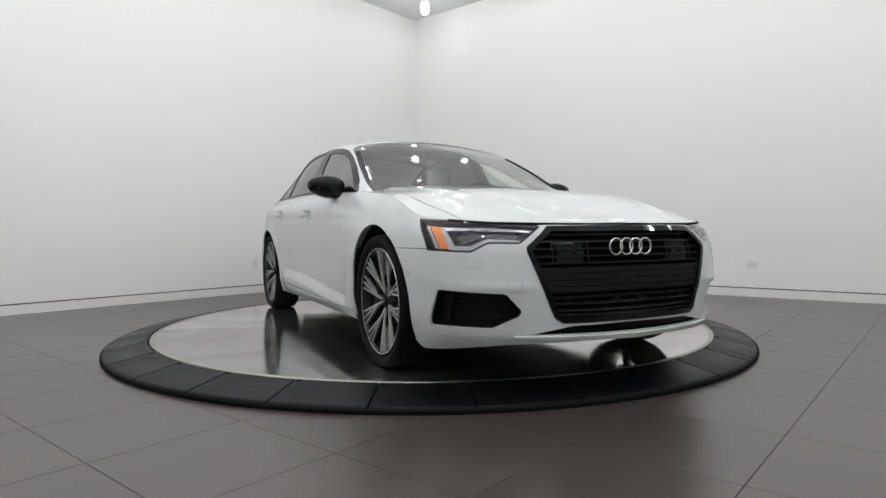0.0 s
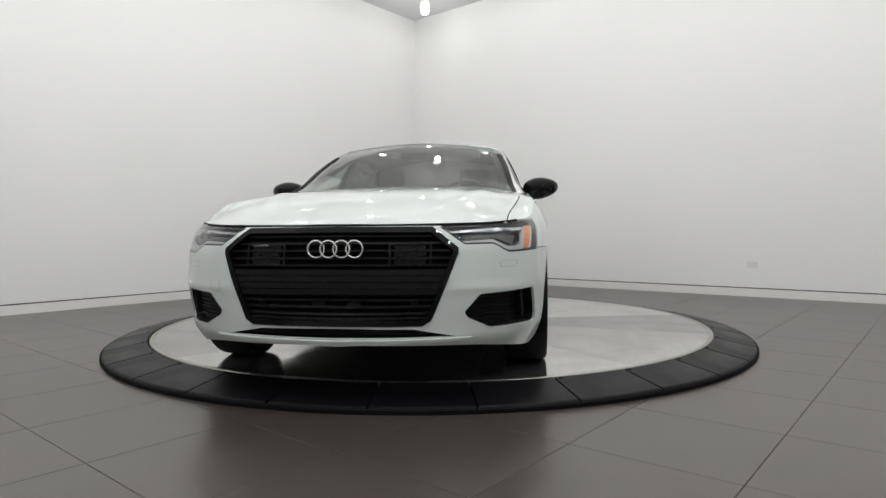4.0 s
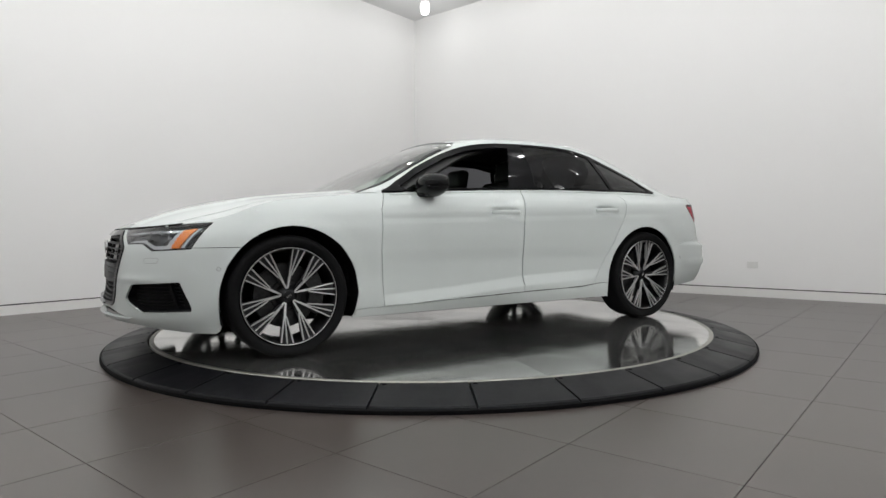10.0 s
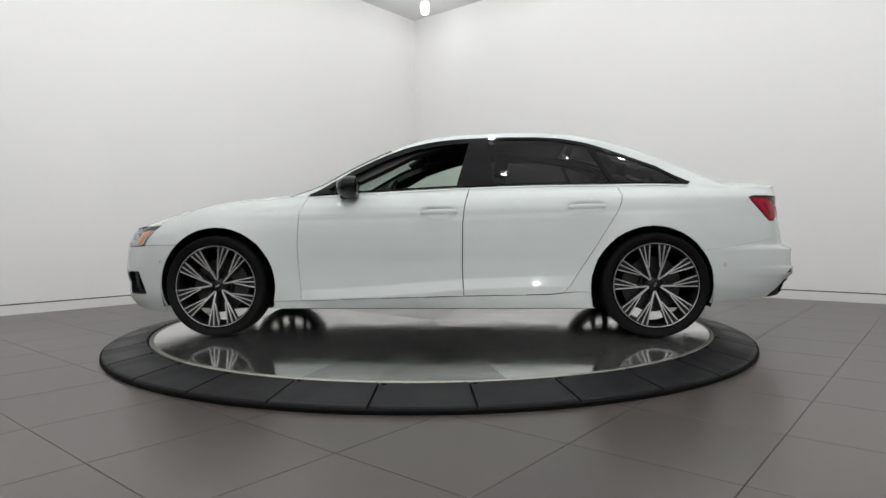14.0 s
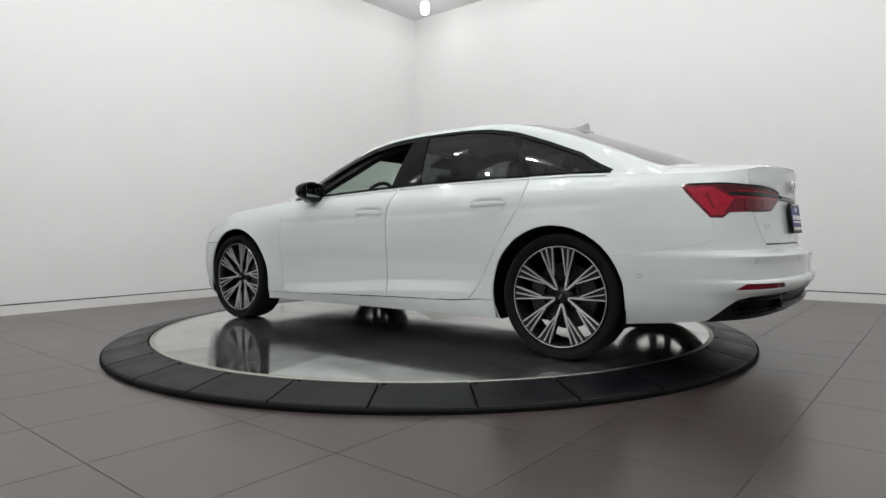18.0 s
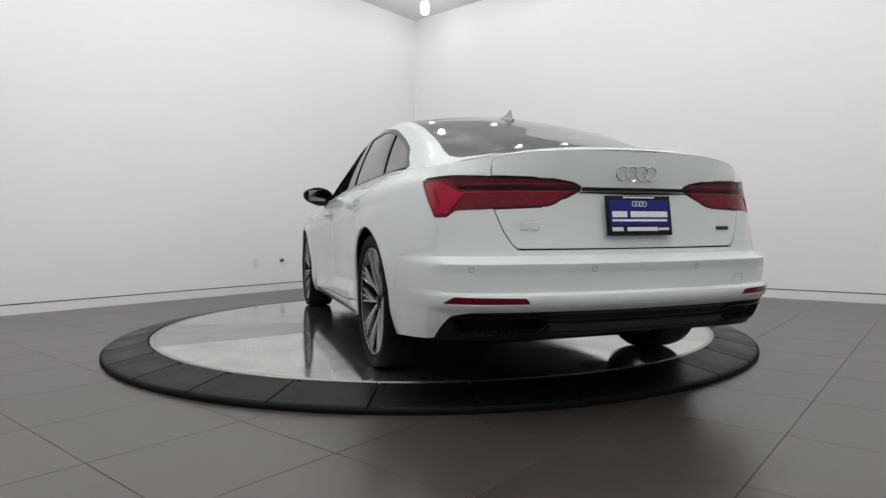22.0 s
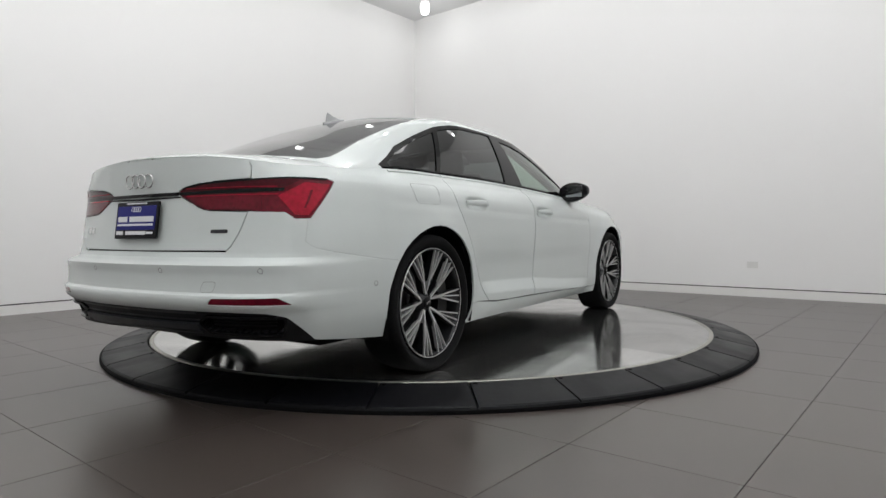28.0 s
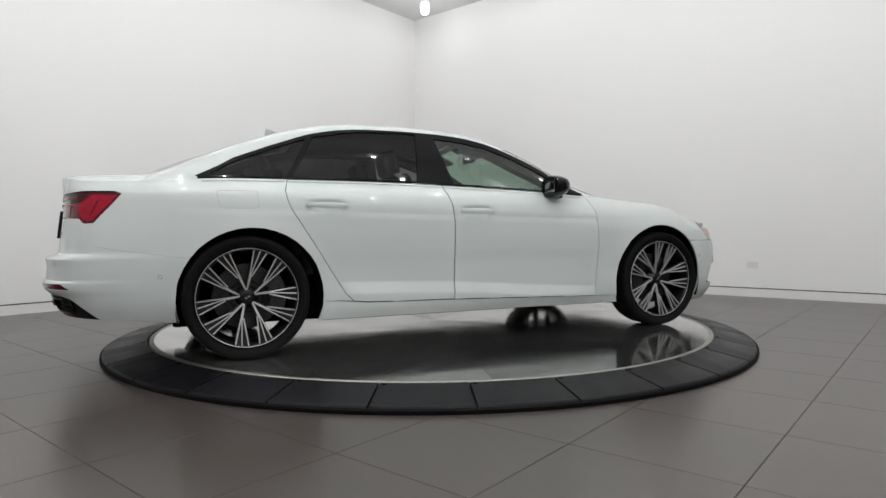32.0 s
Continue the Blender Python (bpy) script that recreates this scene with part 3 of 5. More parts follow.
def panel(surface, poly, holes=(), res=(.035, .03), off=0.0, gap=.0018, lip=.010, mirror=False, seam=None, both=False, into=None):
    """Cut a panel out of a surface given over (a, b): the polygon, less the holes. It stands off by off, its edges are drawn
    in by gap and turned inwards by lip. both: join the mirrored half along the line a (or b) = seam."""
    bm = bmesh.new()
    P = np.array(poly)
    a0, b0 = P.min(0) - 1e-4
    a1, b1 = P.max(0) + 1e-4
    na, nb = max(2, int(math.ceil((a1 - a0) / res[0]))), max(2, int(math.ceil((b1 - b0) / res[1])))
    vs = [[bm.verts.new((a0 + (a1 - a0) * i / na, b0 + (b1 - b0) * j / nb, 0)) for j in range(nb + 1)] for i in range(na + 1)]
    for i in range(na):
        for j in range(nb):
            bm.faces.new((vs[i][j], vs[i + 1][j], vs[i + 1][j + 1], vs[i][j + 1]))
    for loop in (poly, *holes):
        n = len(loop)
        for i in range(n):
            (x1, y1), (x2, y2) = loop[i], loop[(i + 1) % n]
            d = math.hypot(x2 - x1, y2 - y1)
            if d < 1e-6:
                continue
            lo_x, hi_x, lo_y, hi_y = min(x1, x2) - 1e-5, max(x1, x2) + 1e-5, min(y1, y2) - 1e-5, max(y1, y2) + 1e-5
            fs = [f for f in bm.faces if max(v.co.x for v in f.verts) >= lo_x and min(v.co.x for v in f.verts) <= hi_x
                  and max(v.co.y for v in f.verts) >= lo_y and min(v.co.y for v in f.verts) <= hi_y]
            if not fs:
                continue
            geom = list({v for f in fs for v in f.verts}) + list({e for f in fs for e in f.edges}) + fs
            bmesh.ops.bisect_plane(bm, geom=geom, dist=1e-6, plane_co=(x1, y1, 0), plane_no=(-(y2 - y1) / d, (x2 - x1) / d, 0))
    cen = np.array([f.calc_center_median()[:2] for f in bm.faces])
    keep = inside(poly, cen[:, 0], cen[:, 1])
    for hl in holes:
        keep &= ~inside(hl, cen[:, 0], cen[:, 1])
    bm.faces.ensure_lookup_table()
    bmesh.ops.delete(bm, geom=[f for f, k in zip(list(bm.faces), keep) if not k], context="FACES")
    bm.verts.ensure_lookup_table()
    bm.verts.index_update()

    def on_seam(e):
        return seam is not None and all(abs(v.co[seam[0]] - seam[1]) < 1e-4 for v in e.verts)

    rim = [e for e in bm.edges if len(e.link_faces) == 1 and not on_seam(e)]
    shift = {}
    for e in rim:
        p1, p2 = e.verts[0].co, e.verts[1].co
        t = (p2 - p1).normalized() if (p2 - p1).length > 1e-9 else Vector((1, 0, 0))
        nrm = Vector((-t.y, t.x, 0))
        if nrm.dot(e.link_faces[0].calc_center_median() - p1) < 0:
            nrm = -nrm
        for v in e.verts:
            shift[v] = shift.get(v, Vector((0, 0, 0))) + nrm * e.calc_length()
    inner = {}
    ab = np.array([v.co[:2] for v in bm.verts])
    for v, s in shift.items():
        if s.length > 1e-9:
            k = s.normalized() * gap
            if seam is not None and abs(v.co[seam[0]] - seam[1]) < 1e-4:
                k[seam[0]] = 0
            ab[v.index] += (k.x, k.y)
    pts = surface(ab[:, 0], ab[:, 1])
    e_ = 2e-3
    da = surface(ab[:, 0] + e_, ab[:, 1]) - surface(ab[:, 0] - e_, ab[:, 1])
    db = surface(ab[:, 0], ab[:, 1] + e_) - surface(ab[:, 0], ab[:, 1] - e_)
    nr = np.cross(da, db)
    ln = np.linalg.norm(nr, axis=1, keepdims=True)
    nr = nr / np.maximum(ln, 1e-12)
    sgn = np.sign((nr * (pts - np.array([-0.1, 0, .55]))).sum(1).mean())
    nr = nr * sgn
    pts = pts + nr * off
    verts = list(bm.verts)
    faces_idx = [[v.index for v in f.verts] for f in bm.faces]
    rim_idx = [(e.verts[0].index, e.verts[1].index) for e in rim]
    bm.free()
    out = into or bmesh.new()
    for my in ((1, -1) if both else ((-1,) if mirror else (1,))):
        vv = [out.verts.new((p_[0], p_[1] * my, p_[2])) for p_ in pts]
        for f in faces_idx:
            if len(set(f)) >= 3:
                try:
                    out.faces.new([vv[i] for i in f])
                except ValueError:
                    pass
        if lip:
            low = {}
            for i in {k for r in rim_idx for k in r}:
                q = pts[i] - nr[i] * lip
                low[i] = out.verts.new((q[0], q[1] * my, q[2]))
            for i, j in rim_idx:
                try:
                    out.faces.new((vv[i], vv[j], low[j], low[i]))
                except ValueError:
                    pass
    if both:
        bmesh.ops.remove_doubles(out, verts=out.verts, dist=2e-4)
    return out


def low_line(x_from, x_to, n=16):
    """The band's lower edge between two stations, as (u, z)."""
    out = []
    for x in np.linspace(x_from, x_to, n):
        z = float(low_z(x))
        out.append((side_u(x, z), z))
    return out


def top_line(x_from, x_to, n=16):
    out = []
    for x in np.linspace(x_from, x_to, n):
        u = float(np.interp(-x, -TOP[:, 0], us_))
        out.append((u, float(top_z(np.interp(u, BU, BX)))))
    return out


def flank(points):
    return [(side_u(x, z), z) for x, z in points]


def arch(k, r_add=0.0, n=40):
    cx, cz, cr = ARCH[k]
    pts = []
    for i in range(n):
        a = 2 * math.pi * i / n
        x, z = cx + (cr + r_add) * math.cos(a), cz + (cr + r_add) * math.sin(a)
        pts.append((side_u(x, max(z, .12)), z))
    return pts


def off_line(poly, d):
    """A polygon drawn in by d (rough: towards its centre line normals)."""
    n = len(poly)
    area = sum(poly[i][0] * poly[(i + 1) % n][1] - poly[(i + 1) % n][0] * poly[i][1] for i in range(n))
    sg = 1 if area > 0 else -1
    out = []
    for i in range(n):
        p0, p1, p2 = np.array(poly[i - 1]), np.array(poly[i]), np.array(poly[(i + 1) % n])
        t1, t2 = p1 - p0, p2 - p1
        t1, t2 = t1 / max(np.linalg.norm(t1), 1e-9), t2 / max(np.linalg.norm(t2), 1e-9)
        n1, n2 = np.array([-t1[1], t1[0]]) * sg, np.array([-t2[1], t2[0]]) * sg
        m = n1 + n2
        m = m / max(np.linalg.norm(m), 1e-9)
        k = d / max(0.45, float(m @ n1))
        out.append(tuple(p1 + m * k))
    return out


def rounded(poly, r=.02, n=3):
    """A polygon with its corners rounded."""
    out = []
    for i in range(len(poly)):
        p0, p1, p2 = np.array(poly[i - 1], float), np.array(poly[i], float), np.array(poly[(i + 1) % len(poly)], float)
        d1, d2 = np.linalg.norm(p0 - p1), np.linalg.norm(p2 - p1)
        k1, k2 = min(r, d1 * .45) / d1, min(r, d2 * .45) / d2
        a, b = p1 + (p0 - p1) * k1, p1 + (p2 - p1) * k2
        for j in range(n + 1):
            t = j / n
            out.append(tuple((1 - t) ** 2 * a + 2 * t * (1 - t) * p1 + t * t * b))
    return out


car = new("sedan_car")
tagged(car, "white four-door saloon car with black trim and open driver window", "car")
SIDES = ((False, 1), (True, -1))


def add(name, bm, mat, parent=car, label="", sharp=38):
    return part(name, bm, mat, parent, label, smooth=True, sharp=sharp)


# openings in the band
HEADLIGHT = rounded([(U(2.25, .442, .716), .722), (U(2.125, .666, .735), .742), (U(1.862, .857, .755), .762), (U(1.90, .87, .72), .722),
                     (U(1.974, .864, .62), .618), (U(2.148, .737, .61), .609), (U(2.184, .672, .65), .647), (U(2.245, .553, .646), .645)], .008)
GRILLE = [(0.0, .298), (U(2.306, .375, .30), .300), (U(2.3, .410, .33), .322), (U(2.27, .528, .61), .610), (U(2.27, .530, .63), .632), (U(2.25, .414, .72), .720), (0.0, .722)]
FOG = rounded([(U(2.033, .842, .445), .446), (U(2.238, .619, .43), .430), (U(2.255, .55, .355), .356), (U(2.25, .56, .335), .333), (U(2.195, .66, .281), .282),
               (U(1.975, .85, .287), .287), (U(1.975, .85, .313), .313)], .010)
SLOT = rounded([(-.2, .290), (U(2.3, .33, .286), .286), (U(2.28, .52, .25), .252), (-.2, .247)], .008)
SLOT = [(max(a, 0.0), b) for a, b in SLOT]
REFLECTOR = rounded([(U(-2.315, .800, .417), .416), (U(-2.489, .511, .417), .416), (U(-2.49, .53, .444), .442), (U(-2.36, .772, .448), .446)], .008)
TAIL_EDGE = [(U(-2.43, .660, .98), 1.06), (U(-2.43, .660, .97), .97), (U(-2.42, .642, .92), .92), (U(-2.40, .626, .80), .80), (U(-2.42, .590, .70), .70), (U(-2.43, .555, .645), .645), (U(-2.44, .53, .625), .627)]
LAMP_IN = rounded([(U(-2.43, .246, .878), .877), (U(-2.43, .275, .892), .892), (U(-2.39, .391, .911), .911), (U(-2.33, .641, .92), .921), (U(-2.35, .626, .787), .787),
                   (U(-2.40, .399, .796), .796), (U(-2.40, .328, .824), .824), (U(-2.43, .252, .862), .862)], .005)
LAMP_OUT = rounded([(U(-2.33, .638, .92), .921), (U(-2.229, .704, .926), .927), (U(-2.10, .785, .925), .926), (U(-2.072, .787, .915), .915), (U(-2.146, .79, .825), .825),
                    (U(-2.199, .78, .758), .758), (U(-2.239, .746, .758), .757), (U(-2.258, .718, .783), .783), (U(-2.35, .623, .787), .787)], .005)
DIFFUSER = rounded([(U_END + .2, .385), (U(-2.45, .62, .385), .385), (U(-2.39, .735, .382), .382), (U(-2.335, .79, .37), .366), (U(-2.20, .845, .262), .255), (U(-2.36, .78, .27), .262), (U_END + .2, .282)], .010)
DIFFUSER = [(min(a, U_END), b) for a, b in DIFFUSER]

OUTLET = rounded([(U(-2.34, .785, .36), .361), (U(-2.46, .47, .36), .361), (U(-2.47, .425, .34), .340), (U(-2.46, .465, .30), .302), (U(-2.34, .77, .29), .296)], .016)
SEAM_LINE = [(-1.74, .570), (-1.818, .578), (-1.96, .597), (-2.117, .620)]
SEAM_END = [(U(-2.190, .812, .636), .636), (U(-2.216, .795, .65), .650), (U(-2.226, .785, .67), .668), (U(-2.221, .782, .70), .703), (U(-2.209, .778, .76), .764), (U(-2.26, .70, .81), .810)]
X_CORNER = float(np.interp(TAIL_EDGE[1][0], us_, TOP[:, 0]))
Z_CORNER = float(top_z(np.interp(TAIL_EDGE[1][0], BU, BX)))

# front bumper
poly = ([(0.0, float(low_z(NOSE)))] + [(u, float(low_z(np.interp(u, BU, BX)))) for u in np.linspace(.15, side_u(1.87, .2), 12)]
        + flank([(1.83, .172), (1.70, .40), (1.66, .6245)]) + [(U(1.95, .88, .625), .6245), (U(2.10, .75, .625), .6245), (U(2.21, .53, .70), .700),
        (U(2.24, .444, .722), .727), (U(2.28, .30, .728), .7265), (0.0, .7262)])
bm = panel(band, poly, (HEADLIGHT, GRILLE, FOG, SLOT, arch(0)), res=(.03, .014), gap=.0006, seam=(0, 0.0), both=True)
front_bumper = add("front_bumper", bm, M_PAINT, sharp=26)

for flip, sg in SIDES:
    # front wing
    poly = (flank([(2.02, .6265), (1.64, .6265), (1.25, .40), (1.10, .243), (.874, .247), (.886, .379), (.898, .60), (.888, .839)])
            + top_line(.839, 1.99, 24) + [(U(2.10, .77, .75), .745)])
    bm = panel(band, poly, (HEADLIGHT, arch(0)), gap=.0005, mirror=flip)
    edge = [(x, float(np.interp(x, TX, TY))) for x in np.linspace(.93, 2.085, 30)]
    poly2 = edge + [(2.070, .728), (1.95, .733), (1.83, .745), (1.65, .774), (1.40, .788), (1.2, .770), (.93, .72)]
    panel(bonnet, poly2, mirror=flip, gap=.0012, into=bm)
    add("front_wing", bm, M_PAINT)
    # doors
    rear_edge = [(-.213, .276), (-.206, .441), (-.208, .759), (-.220, .870)]
    poly = flank([(.888, .839), (.898, .60), (.886, .379), (.874, .247)] + rear_edge) + top_line(-.254, .839, 24)
    front_door = add("front_door", panel(band, poly, res=(.022, .0075), gap=.0034, mirror=flip), M_PAINT, sharp=60)
    poly = (flank(rear_edge[::-1]) + flank([(-.77, .286), (-.865, .296), (-.91, .339), (-.994, .471), (-1.147, .715), (-1.215, .825), (-1.242, .885), (-1.250, .94)])
            + top_line(-1.224, -.254, 20))
    rear_door = add("rear_door", panel(band, poly, (arch(1),), res=(.022, .0075), gap=.0034, mirror=flip), M_PAINT, sharp=60)
    # sill
    poly = low_line(1.10, -1.10, 20) + flank([(-1.10, .301), (-.95, .301), (-.865, .2935), (-.77, .2835), (-.213, .2735), (.874, .2445), (1.10, .240)])
    add("sill", panel(band, poly, (arch(0), arch(1)), mirror=flip), M_PAINT)
    # rear wing with its C pillar
    poly = (flank([(-1.250, .94), (-1.242, .885), (-1.215, .825), (-1.147, .715), (-.994, .471), (-.91, .339), (-.867, .2985), (-.95, .304), (-1.10, .300), (-1.40, .40)] + SEAM_LINE)
            + SEAM_END + [TAIL_EDGE[3], TAIL_EDGE[2], TAIL_EDGE[1]] + top_line(X_CORNER, -1.224, 30))
    bm = panel(band, poly, (arch(1), LAMP_OUT, LAMP_IN), res=(.035, .0125), gap=.0002, mirror=flip)
    edge = [(x, float(np.interp(x, TX, TY))) for x in np.linspace(X_CORNER, -1.76, 24)]
    panel(deck, edge + [(-1.76, .600), (-2.15, .612), (-2.28, .640)], mirror=flip, gap=.0008, into=bm)
    add("rear_wing", bm, M_PAINT)

# boot lid: rear face and deck
poly = [TAIL_EDGE[k] for k in range(1, 7)] + [(U_END, .625), (U_END, 1.026)] + [(u, float(top_z(np.interp(u, BU, BX)))) for u in np.linspace(U_END, TAIL_EDGE[1][0], 20)][1:]
bm = panel(band, poly, (LAMP_IN,), gap=.0036, seam=(0, U_END), both=True)
Y_CORNER = float(np.interp(X_CORNER, TX, TY))
poly2 = [(-1.93, 0.0), (-1.93, .598), (-2.15, .610), (-2.28, .638), (X_CORNER, Y_CORNER)] + [(x, y) for x, y in zip(TX, TY) if x < X_CORNER - .002 and y < Y_CORNER - .01][::-1][::6] + [(-2.452, 0.0)]
panel(deck, poly2, seam=(1, 0.0), both=True, gap=.0012, into=bm)
bmesh.ops.remove_doubles(bm, verts=bm.verts, dist=.0015)
boot = add("boot_lid", bm, M_PAINT, sharp=50)

# rear bumper and diffuser
poly = (low_line(-1.80, -2.15, 8) + [(U(-2.33, .76, .28), .282), (U(-2.4, .68, .29), .288), (U_END, .300), (U_END, .6235), (TAIL_EDGE[6][0], .6235), TAIL_EDGE[5], TAIL_EDGE[4], TAIL_EDGE[3]] + SEAM_END[::-1]
        + flank(SEAM_LINE[::-1] + [(-1.55, .40)]))
rear_bumper = add("rear_bumper", panel(band, poly, (arch(1), REFLECTOR, DIFFUSER, LAMP_OUT, LAMP_IN), res=(.035, .010), gap=.0006, seam=(0, U_END), both=True), M_PAINT, sharp=24)
bm = panel(band, off_line(DIFFUSER, .001), (OUTLET,), res=(.03, .015), off=-.004, gap=0, lip=.03, seam=(0, U_END), both=True)
diffuser = add("diffuser", bm, M_SATIN, car, "satin black lower diffuser")

# bonnet
poly = [(.985, 0.0), (.985, .70), (1.2, .768), (1.40, .786), (1.65, .772), (1.83, .743), (1.95, .731), (2.070, .726)] + [(x, y) for x, y in zip(TX, TY) if x > 2.09][::5] + [(float(TX[-1]), 0.0)]
bm = panel(bonnet, poly, seam=(1, 0.0), both=True, res=(.03, .0175))
add("bonnet", bm, M_PAINT)
# dark joint in front of the bonnet, over the grille and the headlights
us_j = np.linspace(0, U(2.03, .80, .74), 26)
zj = [float(top_z(np.interp(u, BU, BX))) for u in us_j]
poly = [(float(u), z - .0035) for u, z in zip(us_j, zj)] + [(float(u), z + .0025) for u, z in zip(us_j[::-1], zj[::-1])]
add("bonnet_seal", panel(band, poly, (), res=(.04, .01), off=.0022, gap=0, lip=.012, seam=(0, 0.0), both=True), M_UNDER, front_bumper, "dark joint strip at the bonnet's edge")

# ---- glasshouse ----
def dlo(points):
    return [(x, min(.925, shell_s(x, z))) for x, z in points]


belt = [(x, float(np.interp(x, TX, TZ)) + .010) for x in np.linspace(.83, -1.705, 24)]
crown = [(-1.722, 1.023), (-1.675, 1.046), (-1.60, 1.085), (-1.513, 1.138), (-1.309, 1.219), (-1.067, 1.303), (-.866, 1.337), (-.706, 1.352), (-.466, 1.354), (-.268, 1.350), (-.071, 1.338), (.126, 1.303), (.322, 1.233), (.557, 1.117), (.72, 1.022), (.84, .962)]
crown = [(x, z + .008 * float(smoothstep(x, -1.2, -.6)) + .005 * float(smoothstep(x, 0, .3)) - .009 * float(smoothstep(x, .6, .84))) for x, z in crown]
DLO = dlo(belt + crown)


def window_poly(x_lo, x_hi, slope_lo, slope_hi, d_top=.022, d_low=.006):
    """A pane between two slanted lines, under the crown and over the belt."""
    ct = sorted(crown)
    cx_, cz_ = [c[0] for c in ct], [c[1] - d_top for c in ct]
    out = []
    for x in np.linspace(x_hi, x_lo, 16):
        out.append((x, float(np.interp(x, TX, TZ)) + .010 + d_low))
    up = []
    for i in range(21):
        t = i / 20
        xa, xb = x_lo + slope_lo, x_hi + slope_hi
        x = xa + (xb - xa) * t
        z = float(np.interp(x, cx_, cz_))
        zb = float(np.interp(x, TX, TZ)) + .010 + d_low
        if z > zb + .006:
            up.append((x, z))
    return dlo(out + up)


W_FRONT = window_poly(-.165, .66, -.085, .10, .042)
W_REAR = window_poly(-1.19, -.415, .14, .035)
W_QUARTER = window_poly(-1.64, -1.228, .0, .13)
for flip, sg in SIDES:
    bm = panel(shell, DLO, (W_FRONT, W_REAR, W_QUARTER), res=(.04, .12), gap=.0005, lip=.012, mirror=flip)
    surround = add("window_surround", bm, M_GLOSS, car, "gloss black window surround and pillar trim")
    if flip:                                     # the driver's window is wound down
        add("front_window", panel(shell, W_FRONT, off=-.006, gap=0, lip=0, res=(.05, .15), mirror=flip), M_GLASS, surround, "greenish side window glass")
    add("rear_window", panel(shell, W_REAR, off=-.006, gap=0, lip=0, res=(.05, .15), mirror=flip), M_TINT, surround, "dark tinted rear side window")
    add("quarter_window", panel(shell, W_QUARTER, off=-.006, gap=0, lip=0, res=(.05, .15), mirror=flip), M_TINT, surround, "dark tinted quarter window")

# raised strips of body paint stand in for the shoulder's highlight line
for flip, sg in SIDES:
    for nm, xa, xb in (("front_door", .80, -.245), ("rear_door", -.258, -1.225), ("rear_wing", -1.24, -1.69)):
        tl = top_line(xa, xb, 16)
        host = [o for o in car.children if o.name.startswith(nm)][1 if flip else 0]
        poly = [(u, z - .016) for u, z in tl] + [(u, z - .006) for u, z in tl[::-1]]
        add("belt_moulding", panel(band, poly, (), res=(.05, .006), off=.005, gap=0, lip=.006, mirror=flip), M_PAINT, host, "slim raised white strip put in for the highlight under the windows")

# windscreen, rear screen, roof
WS = [(1.13, 2.0)] + [(1.13, 1.55), (1.12, 1.02), (.97, .91), (.80, .93), (.61, .952), (.45, .967), (.30, .978), (.215, .995), (.185, 1.05), (.165, 1.5), (.155, 2.0)]
RS = [(-1.045, 2.0), (-1.055, 1.5), (-1.075, 1.12), (-1.12, 1.08), (-1.5, 1.06), (-1.80, 1.055), (-1.90, 1.075), (-1.945, 1.14), (-1.97, 1.5), (-1.97, 2.0)]
SEAM2 = (1, 2.0)
bm = panel(shell, [(1.12, 1.0), (.98, .6), (.86, .02), (.845, 0.0)] + dlo(sorted([c for c in crown], reverse=True)) + dlo([(-1.708, 1.016)]) + [(-1.708, 0.0), (-1.99, 0.0), (-2.03, .5), (-2.03, 2.0), (1.12, 2.0)],
           (WS, RS), res=(.04, .08), gap=.0005, lip=.012, seam=SEAM2, both=True)
roof = add("roof", bm, M_PAINT, car, "white roof with slim screen pillars", sharp=60)
ws = add("windscreen", panel(shell, off_line(WS, .0), off=-.004, gap=0, lip=0, res=(.05, .08), seam=SEAM2, both=True), M_SCREEN, car, "clear greenish windscreen")
rs = add("rear_screen", panel(shell, RS, off=-.004, gap=0, lip=0, res=(.05, .08), seam=SEAM2, both=True), M_REARGLASS, car, "tinted sloping rear screen")
# black printed bands round the screens
WS_IN = [(1.0, 2.0), (.99, 1.55), (.93, 1.08), (.86, 1.025), (.72, 1.012), (.61, 1.025), (.45, 1.04), (.31, 1.06), (.25, 1.10), (.225, 1.5), (.215, 2.0)]
RS_IN = [(-1.10, 2.0), (-1.11, 1.5), (-1.13, 1.16), (-1.17, 1.125), (-1.5, 1.115), (-1.78, 1.115), (-1.86, 1.14), (-1.89, 1.20), (-1.905, 1.5), (-1.905, 2.0)]
add("black_border", panel(shell, WS, (WS_IN,), off=-.007, gap=0, lip=0, res=(.05, .08), seam=SEAM2, both=True), M_SATIN, ws)
add("black_border", panel(shell, RS, (RS_IN,), off=-.007, gap=0, lip=0, res=(.05, .08), seam=SEAM2, both=True), M_SATIN, rs)
bm = panel(shell, [(.12, 1.12), (.12, 2.0), (-1.02, 2.0), (-1.02, 1.12)], off=-.03, gap=0, lip=0, res=(.08, .1), seam=SEAM2, both=True)
add("headliner", bm, M_LINER, roof)
for flip, sg in SIDES:
    poly = [(1.02, .98), (1.02, 1.04), (.72, 1.05), (.2, 1.07), (-.2, 1.14), (-1.0, 1.14), (-1.78, 1.10), (-1.78, .80), (-1.0, .90), (-.2, .90), (.15, .76), (.45, .54), (.62, .36), (.72, .16), (.80, .04), (.92, .10)]
    add("pillar_trim", panel(shell, poly, (), off=-.030, gap=0, lip=.04, res=(.06, .08), mirror=flip), M_SEAT, car, "black inner pillar trim")
st = [(.262, 1.26), (.262, 1.16), (.285, 1.16), (.285, 1.26)]
add("screen_sticker", panel(shell, st, (), off=-.002, gap=0, lip=0, res=(.02, .05)), M_STICKER, ws, "small white sticker strip")
